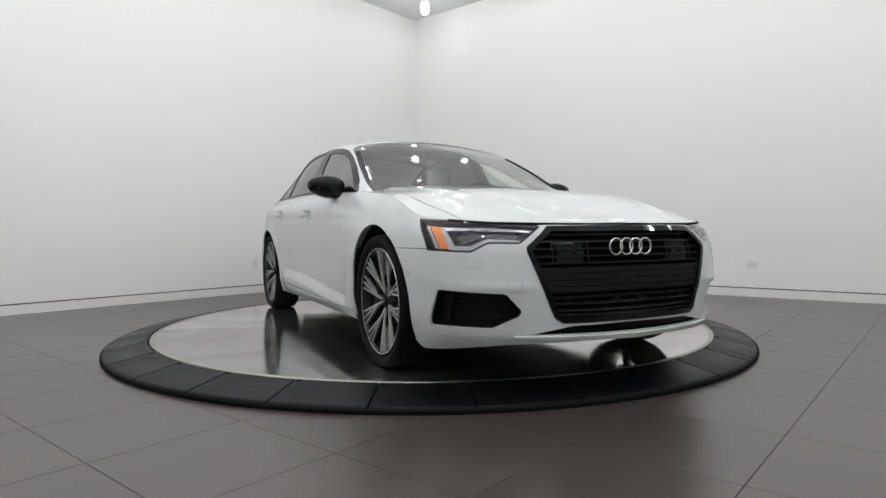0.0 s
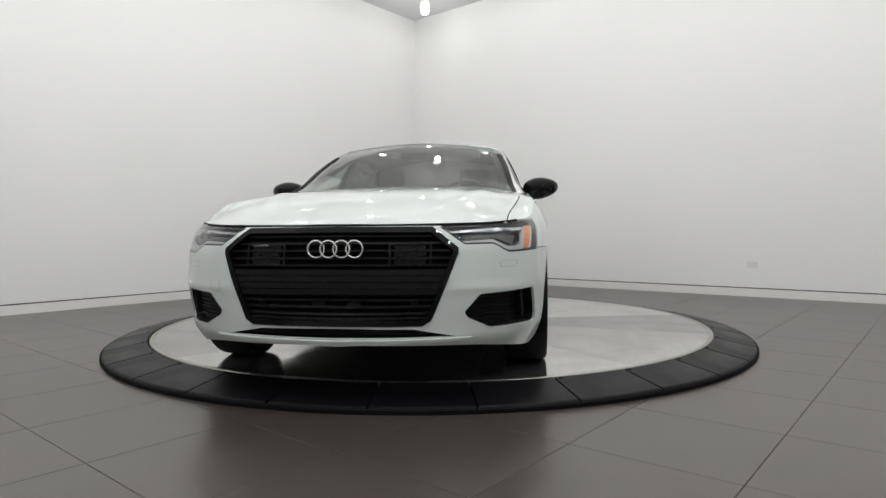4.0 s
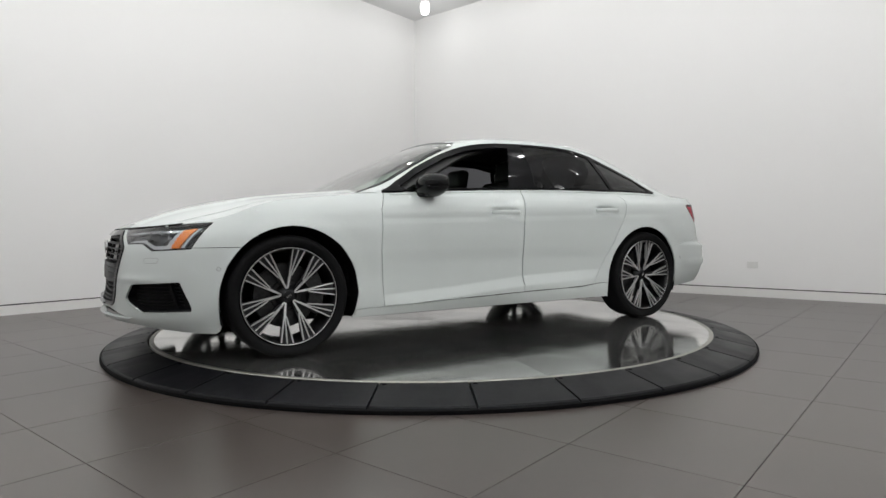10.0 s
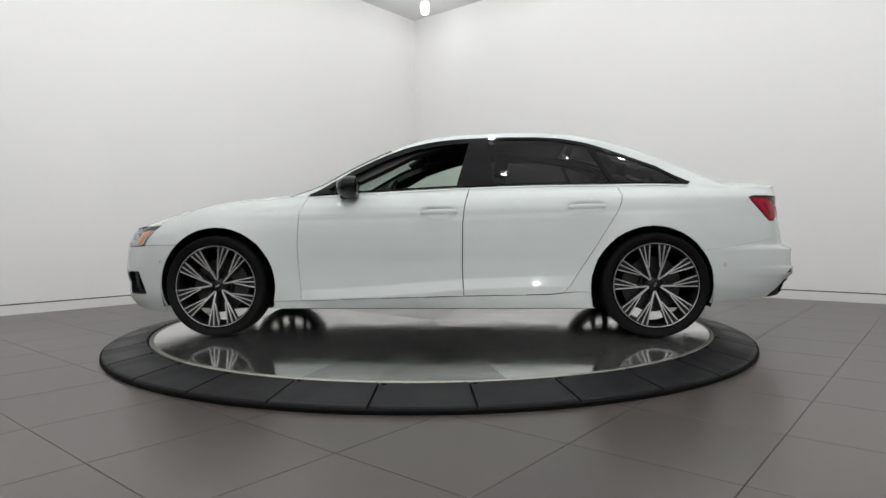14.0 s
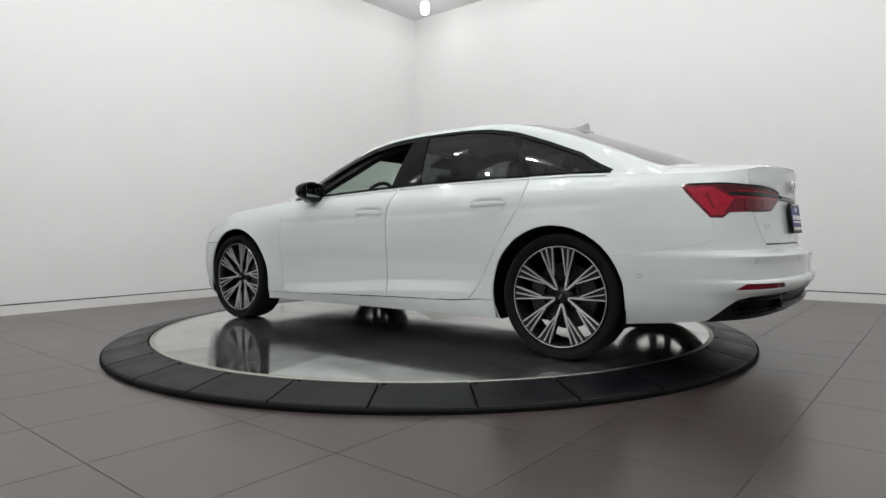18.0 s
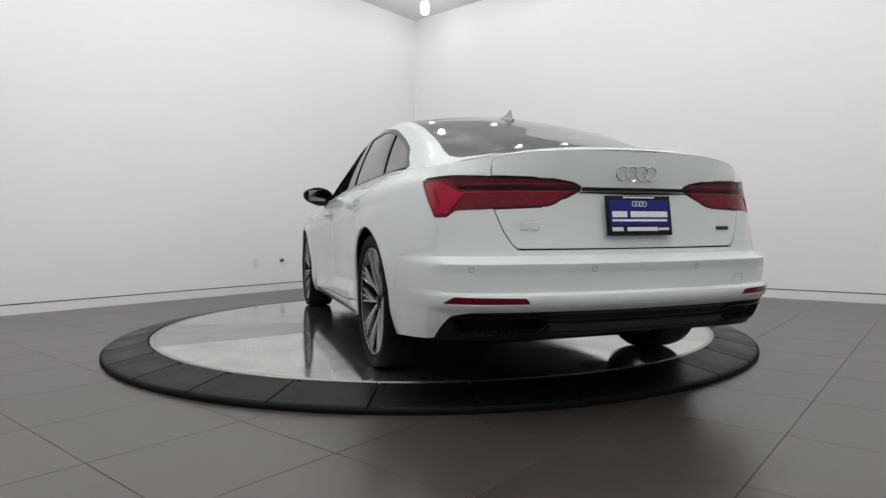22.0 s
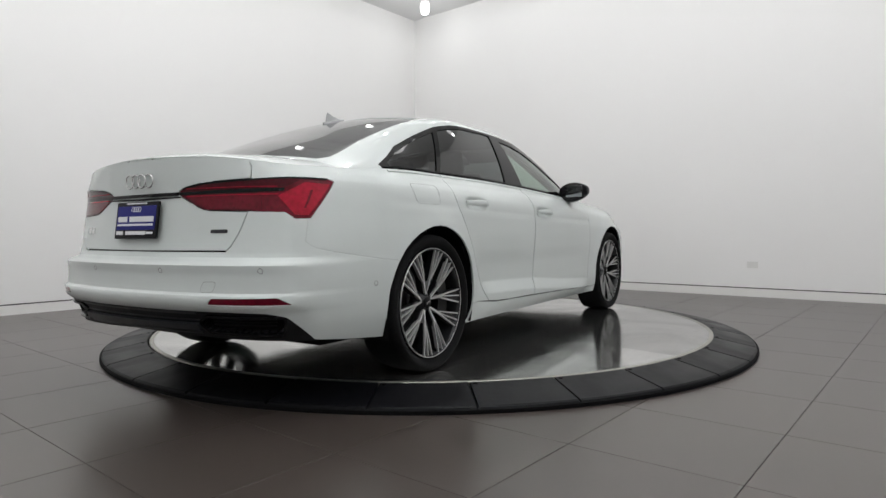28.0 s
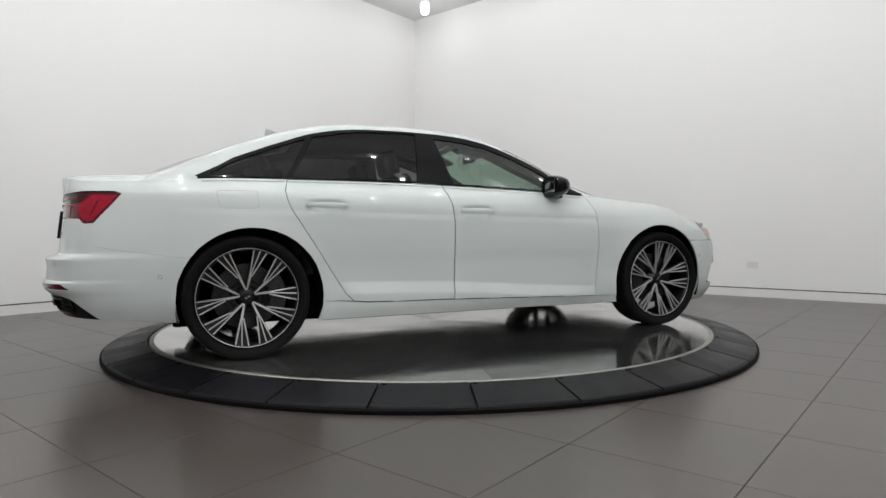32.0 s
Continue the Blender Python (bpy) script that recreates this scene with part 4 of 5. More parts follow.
out_ = [(1.04, .935), (.97, .918), (.80, .936), (.61, .957), (.45, .971), (.30, .982)]
for flip, sg in SIDES:
    add("screen_trim", panel(shell, [(x, s_ + .012) for x, s_ in out_] + [(x, s_ + .080) for x, s_ in out_[::-1]], (), res=(.05, .03), off=.003, gap=0, lip=.008, mirror=flip), M_SATIN, ws, "black trim along the screen pillar")
add("screen_trim", panel(shell, [(.176, 1.10), (.160, 1.5), (.152, 2.0), (.134, 2.0), (.142, 1.5), (.158, 1.10)], (), res=(.01, .08), off=.002, gap=0, lip=.006, seam=SEAM2, both=True), M_SATIN, ws, "black joint at the roof's front edge")
# scuttle under the windscreen
bm = bmesh.new()
boxes(bm, (1.01, 0, .942), (.15, 1.16, .026), .01)
add("scuttle", bm, M_SATIN, car, "black plastic scuttle at the windscreen's foot")

# inner structure behind the gaps
for flip, sg in SIDES:
    poly = low_line(1.12, -1.12, 12) + flank([(-1.12, .93), (1.12, .90)])
    add("inner_flank", panel(band, poly, (arch(0, .004), arch(1, .004)), res=(.08, .06), off=-.022, gap=0, lip=0, mirror=flip), M_UNDER)
poly = [(0.0, .25), (side_u(1.9, .25), .22), (side_u(1.9, .6), .70), (U(2.2, .50, .70), .715), (0.0, .715)]
add("inner_nose", panel(band, poly, (), res=(.06, .05), off=-.075, gap=0, lip=0, seam=(0, 0.0), both=True), M_UNDER)
poly = [(side_u(-1.75, .60), .58), (side_u(-1.75, .60), .93), (U_END, 1.0), (U_END, .33), (side_u(-2.0, .33), .30)]
add("inner_tail", panel(band, poly, (), res=(.06, .05), off=-.035, gap=0, lip=0, seam=(0, U_END), both=True), M_UNDER)
bm = bmesh.new()
boxes(bm, (.05, 0, .195), (3.8, 1.02, .09), .015)
boxes(bm, (0, 0, .2235), (2.06, 1.56, .095), .012)
boxes(bm, (-2.06, 0, .305), (.46, 1.50, .03), .01)
boxes(bm, (-1.45, 0, .275), (1.0, 1.24, .05), .015)
boxes(bm, (1.55, 0, .235), (1.2, 1.20, .05), .015)
boxes(bm, (-.05, 0, .212), (2.0, 1.24, .07), .03)
boxes(bm, (-.2, 0, .232), (1.95, 1.34, .05), .015)
boxes(bm, (-.55, .30, .182), (1.1, .26, .06), .025)
boxes(bm, (.15, -.32, .180), (.9, .22, .05), .02)
boxes(bm, (1.95, 0, .235), (.50, 1.10, .04), .012)
boxes(bm, (-2.05, 0, .335), (.66, 1.20, .05), .02)
add("underbody", bm, M_UNDER)
bm = bmesh.new()
boxes(bm, (1.05, 0, .62), (.05, 1.5, .62), .01)
add("bulkhead", bm, M_UNDER)
bm = bmesh.new()
boxes(bm, (-1.30, 0, .62), (.05, 1.5, .70), .01)
add("bulkhead", bm, M_UNDER)
# wheel housings
for k in (0, 1):
    for sg in (1, -1):
        cx, cz, cr = ARCH[k]
        bm = bmesh.new()
        prof = [(cr + .003, sg * .895), (cr + .012, sg * .86), (cr + .012, sg * .56), (.05, sg * .56)]
        lathe(bm, prof, 36, "Y", start=radians(-20), sweep=radians(220))
        bmesh.ops.translate(bm, vec=(cx, 0, cz), verts=bm.verts)
        add("wheel_housing", bm, M_UNDER, car, "black wheel arch liner")

# ---- grille and front openings ----
gi = off_line(GRILLE, .026)
gi = [(max(a, 0.0) if k not in (0, len(gi) - 1) else 0.0, b) for k, (a, b) in enumerate(gi)]
bm = panel(band, GRILLE, (gi,), res=(.03, .03), off=.006, gap=.001, lip=.05, seam=(0, 0.0), both=True)
grille = add("grille", bm, M_GLOSS, car, "gloss black single-frame grille")
bm = panel(band, gi, (), res=(.05, .05), off=-.045, gap=0, lip=0, seam=(0, 0.0), both=True)
add("grille_backing", bm, M_UNDER, grille)


def grille_edge(z):
    pts = [(p_[1], p_[0]) for p_ in gi[1:-1]]
    pts.sort()
    return float(np.interp(z, [p_[0] for p_ in pts], [p_[1] for p_ in pts]))


def bar_between(z0, z1, off, u_max=None, u_min=0.0, lip=.03):
    u1 = min(grille_edge((z0 + z1) / 2) + .006, u_max or 9)
    if u_min > 0:
        return panel(band, [(u_min, z0), (u1, z0), (u1, z1), (u_min, z1)], (), res=(.06, .02), off=off, gap=0, lip=lip, both=True)
    return panel(band, [(0.0, z0), (u1, z0), (u1, z1), (0.0, z1)], (), res=(.06, .02), off=off, gap=0, lip=lip, seam=(0, 0.0), both=True)


for z in (.690, .657, .624, .591, .560):
    add("grille_slat", bar_between(z - .004, z + .004, -.012), M_SATIN, grille)
for z0, z1 in ((.516, .541), (.488, .513), (.460, .485), (.432, .457)):
    add("grille_blade", bar_between(z0, z1, -.006), M_SATIN, grille)
for z in (.408, .382, .354, .334):
    add("grille_slat", bar_between(z - .005, z + .005, -.012), M_SATIN, grille)
for flip, sg in SIDES:
    for u0, u1, z0, z1 in ((.26, .40, .565, .650), (.05, .11, .384, .402), (.33, .37, .378, .41)):
        add("sensor_block", panel(band, [(u0, z0), (u1, z0), (u1, z1), (u0, z1)], (), res=(.05, .03), off=-.02, gap=0, lip=.025, mirror=flip), M_GLOSS, grille)
for flip, sg in SIDES:
    for u0, u1, z0, z1 in ((.235, .425, .650, .656), (.235, .425, .558, .564), (.235, .243, .564, .650), (.417, .425, .564, .650), (.268, .300, .600, .612), (.36, .39, .600, .612)):
        add("sensor_frame", panel(band, [(u0, z0), (u1, z0), (u1, z1), (u0, z1)], (), res=(.06, .03), off=-.010, gap=0, lip=.02, mirror=flip), M_SATIN, grille)
# lower slot, its blade
bm = panel(band, SLOT, (), res=(.05, .02), off=-.03, gap=-.004, lip=0, seam=(0, 0.0), both=True)
add("lower_intake", bm, M_GLOSS, front_bumper, "gloss black lower intake strip")
poly = [(0.0, .219), (U(2.31, .56, .24), .240), (U(2.29, .60, .246), .249), (0.0, .240)]
add("front_splitter", panel(band, poly, (), res=(.05, .01), off=.012, gap=0, lip=.03, seam=(0, 0.0), both=True), M_PAINT, front_bumper, "slim white splitter blade")
# emblem: four interlocking rings
def torus(bm, centre, R, r, axis_x, n=36, m=10):
    vs = []
    for i in range(n):
        a = 2 * math.pi * i / n
        row = []
        for j in range(m):
            b = 2 * math.pi * j / m
            q = R + r * math.cos(b)
            row.append(bm.verts.new((centre[0] + r * math.sin(b) * axis_x, centre[1] + q * math.cos(a), centre[2] + q * math.sin(a))))
        vs.append(row)
    for i in range(n):
        for j in range(m):
            bm.faces.new((vs[i][j], vs[(i + 1) % n][j], vs[(i + 1) % n][(j + 1) % m], vs[i][(j + 1) % m]))


for k in range(4):
    y = (k - 1.5) * .0570
    bm = bmesh.new()
    torus(bm, (2.324 - .004 * (abs(y) / .09) ** 2 + .002 * (k % 2), y, .628), .0365, .0047, 1)
    add("emblem_ring", bm, M_CHROME, grille, "polished chrome ring")
    bm = bmesh.new()
    torus(bm, (-2.447 + .003 * (abs(y) / .09) ** 2 - .002 * (k % 2), y * .815, .932), .0295, .0036, 1, m=8)
    add("emblem_ring", bm, M_CHROME, boot, "chrome ring")
bm = bmesh.new()
for k in range(7):
    boxes(bm, (2.297 - .0042 * k, -.315 - .0125 * k, .645), (.004, .0085, .009), .0012)
add("badge", bm, M_REFLECT, grille, "small silver lettering strip")

# fog vents, headlights
for flip, sg in SIDES:
    vent = add("side_vent", panel(band, FOG, (), res=(.04, .04), off=-.055, gap=-.003, lip=-.056, mirror=flip), M_SATIN, car, "deep black side air vent")
    for k in range(7):
        z = .308 + k * .019
        ua, ub = U(2.262, .575 + max(0, .33 - z) * .9, z) + .01 + max(0, z - .34) * .35, U(2.0, .855, z) - .03 - (z - .3) * .25
        add("vent_slat", panel(band, [(ua, z), (ub, z), (ub, z + .007), (ua, z + .007)], (), res=(.06, .01), off=-.045, gap=0, lip=.012, mirror=flip), M_SATIN, vent)
    ua = U(2.045, .82, .36)
    add("winglet", panel(band, [(ua - .020, .31), (ua + .000, .31), (ua - .035, .435), (ua - .050, .435)], (), res=(.03, .04), off=-.022, gap=0, lip=.03, mirror=flip), M_SATIN, vent)
    # headlight
    lamp = add("headlight", panel(band, HEADLIGHT, (), res=(.03, .02), off=-.045, gap=-.002, lip=-.045, mirror=flip), M_LAMPDARK, car, "slim headlight with amber marker and light guides")
    add("cover", panel(band, HEADLIGHT, (), res=(.03, .02), off=-.001, gap=.001, lip=0, mirror=flip), M_COVER, lamp, "clear polished cover")
    add("bezel", panel(band, HEADLIGHT, (off_line(HEADLIGHT, .0075),), res=(.03, .02), off=-.003, gap=0, lip=.03, mirror=flip), M_SATIN, lamp, "black bezel rim")
    amber = [(U(2.034, .832, .625), .626), (U(2.072, .806, .625), .627), (U(2.003, .812, .726), .728), (U(1.943, .842, .73), .735)]
    add("side_marker", panel(band, amber, (), res=(.03, .02), off=-.012, gap=0, lip=.02, mirror=flip), M_AMBER, lamp, "amber side marker")
    pale = [(U(2.008, .848, .63), .630), (U(2.028, .838, .627), .6275), (U(1.936, .846, .735), .7355), (U(1.918, .852, .735), .737)]
    add("marker_edge", panel(band, pale, (), res=(.03, .02), off=-.014, gap=0, lip=.02, mirror=flip), M_LENS, lamp, "pale strip beside the amber marker")
    guide = [(U(2.072, .806, .63), .620), (U(2.145, .735, .62), .620), (U(2.180, .672, .655), .657), (U(2.242, .548, .655), .655), (U(2.243, .545, .66), .663),
             (U(2.182, .675, .67), .671), (U(2.143, .742, .635), .638), (U(2.092, .795, .635), .640), (U(2.015, .806, .725), .727), (U(1.996, .814, .725), .728)]
    add("light_guide", panel(band, guide, (), res=(.03, .02), off=-.012, gap=0, lip=.02, mirror=flip), M_LENS, lamp, "pale daytime light guide")
    guide2 = [(U(2.02, .80, .71), .714), (U(2.15, .63, .71), .710), (U(2.225, .49, .70), .702), (U(2.232, .475, .71), .711), (U(2.15, .64, .72), .725), (U(2.00, .812, .72), .730)]
    add("light_guide", panel(band, guide2, (), res=(.03, .02), off=-.016, gap=0, lip=.02, mirror=flip), M_REFLECT, lamp)
    shade = [(U(2.11, .76, .645), .648), (U(2.16, .69, .67), .680), (U(2.225, .56, .67), .672), (U(2.215, .53, .69), .694), (U(2.13, .70, .70), .702), (U(2.07, .79, .69), .690)]
    add("lamp_shade", panel(band, shade, (), res=(.03, .02), off=-.026, gap=0, lip=.02, mirror=flip), M_LAMPDARK, lamp, "dark grey lamp insert")
    for y, z in ((.775, .668), (.70, .688), (.62, .684)):
        u0 = U(2.1, y, z)
        c = band([u0], [z])[0]
        bm = bmesh.new()
        lathe(bm, [(.0, .0), (.014, .003), (.022, .010), (.025, .020)], 20)
        bmesh.ops.rotate(bm, cent=(0, 0, 0), matrix=Matrix.Rotation(radians(90), 3, "Y"), verts=bm.verts)
        bmesh.ops.translate(bm, vec=(c[0] - .046, c[1] * sg - .012 * sg, c[2]), verts=bm.verts)
        add("reflector_bowl", bm, M_REFLECT, lamp)
    # washer flap and towing-eye cover joints
    caps = [rounded([(U(2.12, .775, .56), .574), (U(2.17, .695, .56), .572), (U(2.17, .69, .54), .546), (U(2.125, .765, .54), .546)], .008)]
    if flip:
        caps.append(rounded([(U(2.24, .615, .48), .487), (U(2.265, .558, .48), .487), (U(2.268, .55, .45), .440), (U(2.245, .60, .45), .440)], .010))
    for cp in caps:
        add("cover_cap", panel(band, off_line(cp, -.0006), (off_line(cp, .0006),), res=(.03, .03), off=.0004, gap=0, lip=.002, mirror=flip), M_HOUSING, front_bumper)

# ---- tail ----
for flip, sg in SIDES:
    for nm, P_ in (("outer", LAMP_OUT), ("inner", LAMP_IN)):
        lamp = add("tail_light", panel(band, P_, (), res=(.03, .02), off=-.002, gap=.0015, lip=.03, mirror=flip), M_RED if nm == "outer" else M_DRED, car, "glossy red wedge-shaped tail light")
        us_l = [p_[0] for p_ in P_]
        ua, ub = min(us_l), max(us_l)
        lo_, hi_ = (U(-2.262, .69, .855), ub - .006) if nm == "outer" else (ua + .006, U(-2.42, .30, .855))
        for z0, z1 in ((.8535, .8585), (.8860, .8895)):
            add("light_guide", panel(band, [(lo_, z0), (hi_, z0), (hi_, z1), (lo_, z1)], (), res=(.05, .01), off=.0030, gap=0, lip=.004, mirror=flip), M_BRED, lamp, "bright red light guide line")
        if nm == "outer":
            uo = U(-2.243, .702, .879)
            ue = U(-2.335, .640, .87)
            add("lamp_bar", panel(band, [(uo, .882), (ue, .881), (ue, .866), (uo + .01, .868)], (), res=(.04, .02), off=.0005, gap=0, lip=.004, mirror=flip), M_GLOSS, lamp, "dark bar across the lens")
            add("lens_band", panel(band, [(U(-2.20, .73, .912), .916), (ue, .915), (ue, .886), (uo - .004, .887)], (), res=(.04, .02), off=.0004, gap=0, lip=.004, mirror=flip), M_DRED, lamp, "dark red upper lens")
            facet = [(U(-2.098, .787, .90), .902), (U(-2.19, .737, .90), .905), (U(-2.262, .688, .85), .850), (U(-2.236, .744, .775), .772), (U(-2.203, .774, .772), .770), (U(-2.155, .786, .83), .832)]
            add("lens_facet", panel(band, facet, (), res=(.04, .02), off=.0010, gap=0, lip=.004, mirror=flip), M_BRED, lamp, "bright red outer lens facet")
            fin_ = off_line(facet, .016)
            add("lens_facet", panel(band, fin_, (), res=(.04, .02), off=.0022, gap=0, lip=.003, mirror=flip), M_BRED, lamp, "bright red inner facet")
            us_f = [p_[0] for p_ in fin_]
            um = (min(us_f) + max(us_f)) / 2
            add("lens_slash", panel(band, [(um - .030, .875), (um - .018, .875), (um + .018, .800), (um + .008, .800)], (), res=(.03, .02), off=.0036, gap=0, lip=.003, mirror=flip), M_RED, lamp, "darker slanted mark in the lens")
            edge_ = [(U(-2.10, .785, .925), .9255), (U(-2.229, .704, .926), .9265), (ue, .9205), (ue, .9145), (U(-2.229, .704, .92), .920), (U(-2.11, .785, .92), .919)]
            add("lens_rim", panel(band, edge_, (), res=(.04, .02), off=.0024, gap=0, lip=.004, mirror=flip), M_GLOSS, lamp, "black upper edge of the lens")
        else:
            add("lamp_bar", panel(band, [(ua + .002, .866), (ub - .004, .862), (ub - .004, .874), (ua + .002, .881)], (), res=(.04, .02), off=.0005, gap=0, lip=.004, mirror=flip), M_GLOSS, lamp, "dark bar across the lens")
            add("lens_rim", panel(band, [(ua + .002, .9205), (U(-2.39, .391, .911), .9105), (U(-2.43, .275, .892), .8915), (U(-2.43, .27, .886), .886), (U(-2.39, .391, .905), .9045), (ua + .002, .9145)], (), res=(.04, .02), off=.0012, gap=0, lip=.004, mirror=flip), M_GLOSS, lamp, "black upper edge of the lens")
            add("lens_band", panel(band, [(ua + .004, .793), (U(-2.40, .41, .80), .801), (U(-2.41, .345, .825), .825), (U(-2.41, .285, .857), .857), (ua + .004, .860)], (), res=(.04, .02), off=.0006, gap=0, lip=.004, mirror=flip), M_RED, lamp)
    add("rear_reflector", panel(band, REFLECTOR, (), res=(.04, .02), off=-.004, gap=.0005, lip=.015, mirror=flip), M_RED, rear_bumper, "flat red bumper reflector")
    # tailpipe-like openings in the diffuser
    op = OUTLET
    add("diffuser_opening", panel(band, op, (), res=(.04, .02), off=-.030, gap=0, lip=-.034, mirror=flip), M_UNDER, diffuser, "dark mock exhaust recess")
    add("opening_rim", panel(band, off_line(op, -.010), (op,), res=(.03, .012), off=.005, gap=0, lip=.016, mirror=flip), M_GLOSS, diffuser, "gloss black rim round the recess")
    for z in (.317, .331, .345):
        add("opening_slat", panel(band, [(U(-2.46, .47, z), z), (U(-2.36, .75, z), z), (U(-2.36, .75, z), z + .004), (U(-2.46, .47, z), z + .004)], (), res=(.06, .01), off=-.020, gap=0, lip=.008, mirror=flip), M_SATIN, diffuser)
    # parking sensors
    for y, z, x in ((.723, .551, -2.41), (.249, .549, -2.53)):
        u0 = U(x, y, z)
        ringp = [(u0 + .0115 * math.cos(a), z + .0115 * math.sin(a)) for a in np.linspace(0, 2 * math.pi, 15)[:-1]]
        inn = [(u0 + .009 * math.cos(a), z + .009 * math.sin(a)) for a in np.linspace(0, 2 * math.pi, 15)[:-1]]
        bm = panel(band, ringp, (inn,), res=(.03, .03), off=.0005, gap=0, lip=.004, mirror=flip)
        add("parking_sensor", bm, M_HOUSING, rear_bumper)
    for x, z in ((-1.90, .475), (1.845, .512)):
        u0 = side_u(x, z)
        ringp = [(u0 + .0115 * math.cos(a), z + .0115 * math.sin(a)) for a in np.linspace(0, 2 * math.pi, 15)[:-1]]
        inn = [(u0 + .009 * math.cos(a), z + .009 * math.sin(a)) for a in np.linspace(0, 2 * math.pi, 15)[:-1]]
        add("parking_sensor", panel(band, ringp, (inn,), res=(.03, .03), off=.0005, gap=0, lip=.004, mirror=flip), M_HOUSING, rear_bumper if x < 0 else front_bumper)
for z0, z1, o in ((.374, .382, .008), (.343, .349, .004), (.309, .336, .020), (.290, .298, .008)):
    poly = [(U(-2.47, .42, z0), z0), (U_END, z0), (U_END, z1), (U(-2.47, .42, z1), z1)]
    add("diffuser_rib", panel(band, poly, (), res=(.05, .01), off=o - .004, gap=0, lip=.016, seam=(0, U_END), both=True), M_SHEEN, diffuser)
# dark strip between the tail lights
poly = [(U(-2.43, .25, .865), .860), (U_END, .860), (U_END, .875), (U(-2.43, .25, .865), .875)]
add("boot_strip", panel(band, poly, (), res=(.05, .01), off=.008, gap=0, lip=.014, seam=(0, U_END), both=True), M_GLOSS, boot, "slim dark strip between the tail lights")
poly = [(U(-2.43, .26, .855), .851), (U_END, .846), (U_END, .856), (U(-2.43, .26, .855), .856)]
add("handle_recess", panel(band, poly, (), res=(.05, .01), off=.003, gap=0, lip=.005, seam=(0, U_END), both=True), M_SATIN, boot)

# plate: plain bars stand in for its writing
bm = bmesh.new()
boxes(bm, (0, 0, 0), (.012, .314, .164), .0055, segments=3)
number_plate = part("plate_frame", bm, M_SATIN, car, "black frame round a dealer plate", smooth=True)
number_plate.matrix_basis = pose(-2.459, 0, .760, 0, 7.5, 0)
bm = bmesh.new()
boxes(bm, (-.006, 0, .010), (.004, .288, .106), .002)
part("plate_sheet", bm, M_BLUE, number_plate, "deep blue dealer plate with pale bars")
# (across, up, length, height)
BARS = [(.098, .004, .070, .024), (-.044, .004, .180, .024), (.002, -.021, .266, .009), (.112, -.057, .052, .016), (-.008, -.057, .150, .016), (-.112, -.057, .050, .010), (.0, .0735, .150, .006)]
for y, z, w, h in BARS:
    bm = bmesh.new()
    boxes(bm, (-.0088, y, z), (.0015, w, h), .0005)
    part("print_bar", bm, M_PRINT, number_plate)
for k in range(4):
    bm = bmesh.new()
    torus(bm, (-.0088, (k - 1.5) * .0165, .047), .0102, .0014, 1, 20, 6)
    part("print_ring", bm, M_PRINT, number_plate, smooth=True)
# badges on the boot as plain shapes that follow its face
def badge(y0, y1, z0, z1, mat, label, flip):
    u0, u1 = U(-2.43, y0, z0), U(-2.43, y1, z0)
    add("badge", panel(band, rounded([(u0, z0), (u1, z0), (u1, z1), (u0, z1)], .004), (), res=(.03, .02), off=.003, gap=0, lip=.004, mirror=flip), mat, boot, label)


badge(.518, .480, .702, .732, M_CHROME, "small chrome badge", False)
badge(.470, .436, .702, .732, M_CHROME, "small chrome badge", False)
badge(.530, .445, .700, .715, M_DARKMETAL, "small dark lettering strip", True)

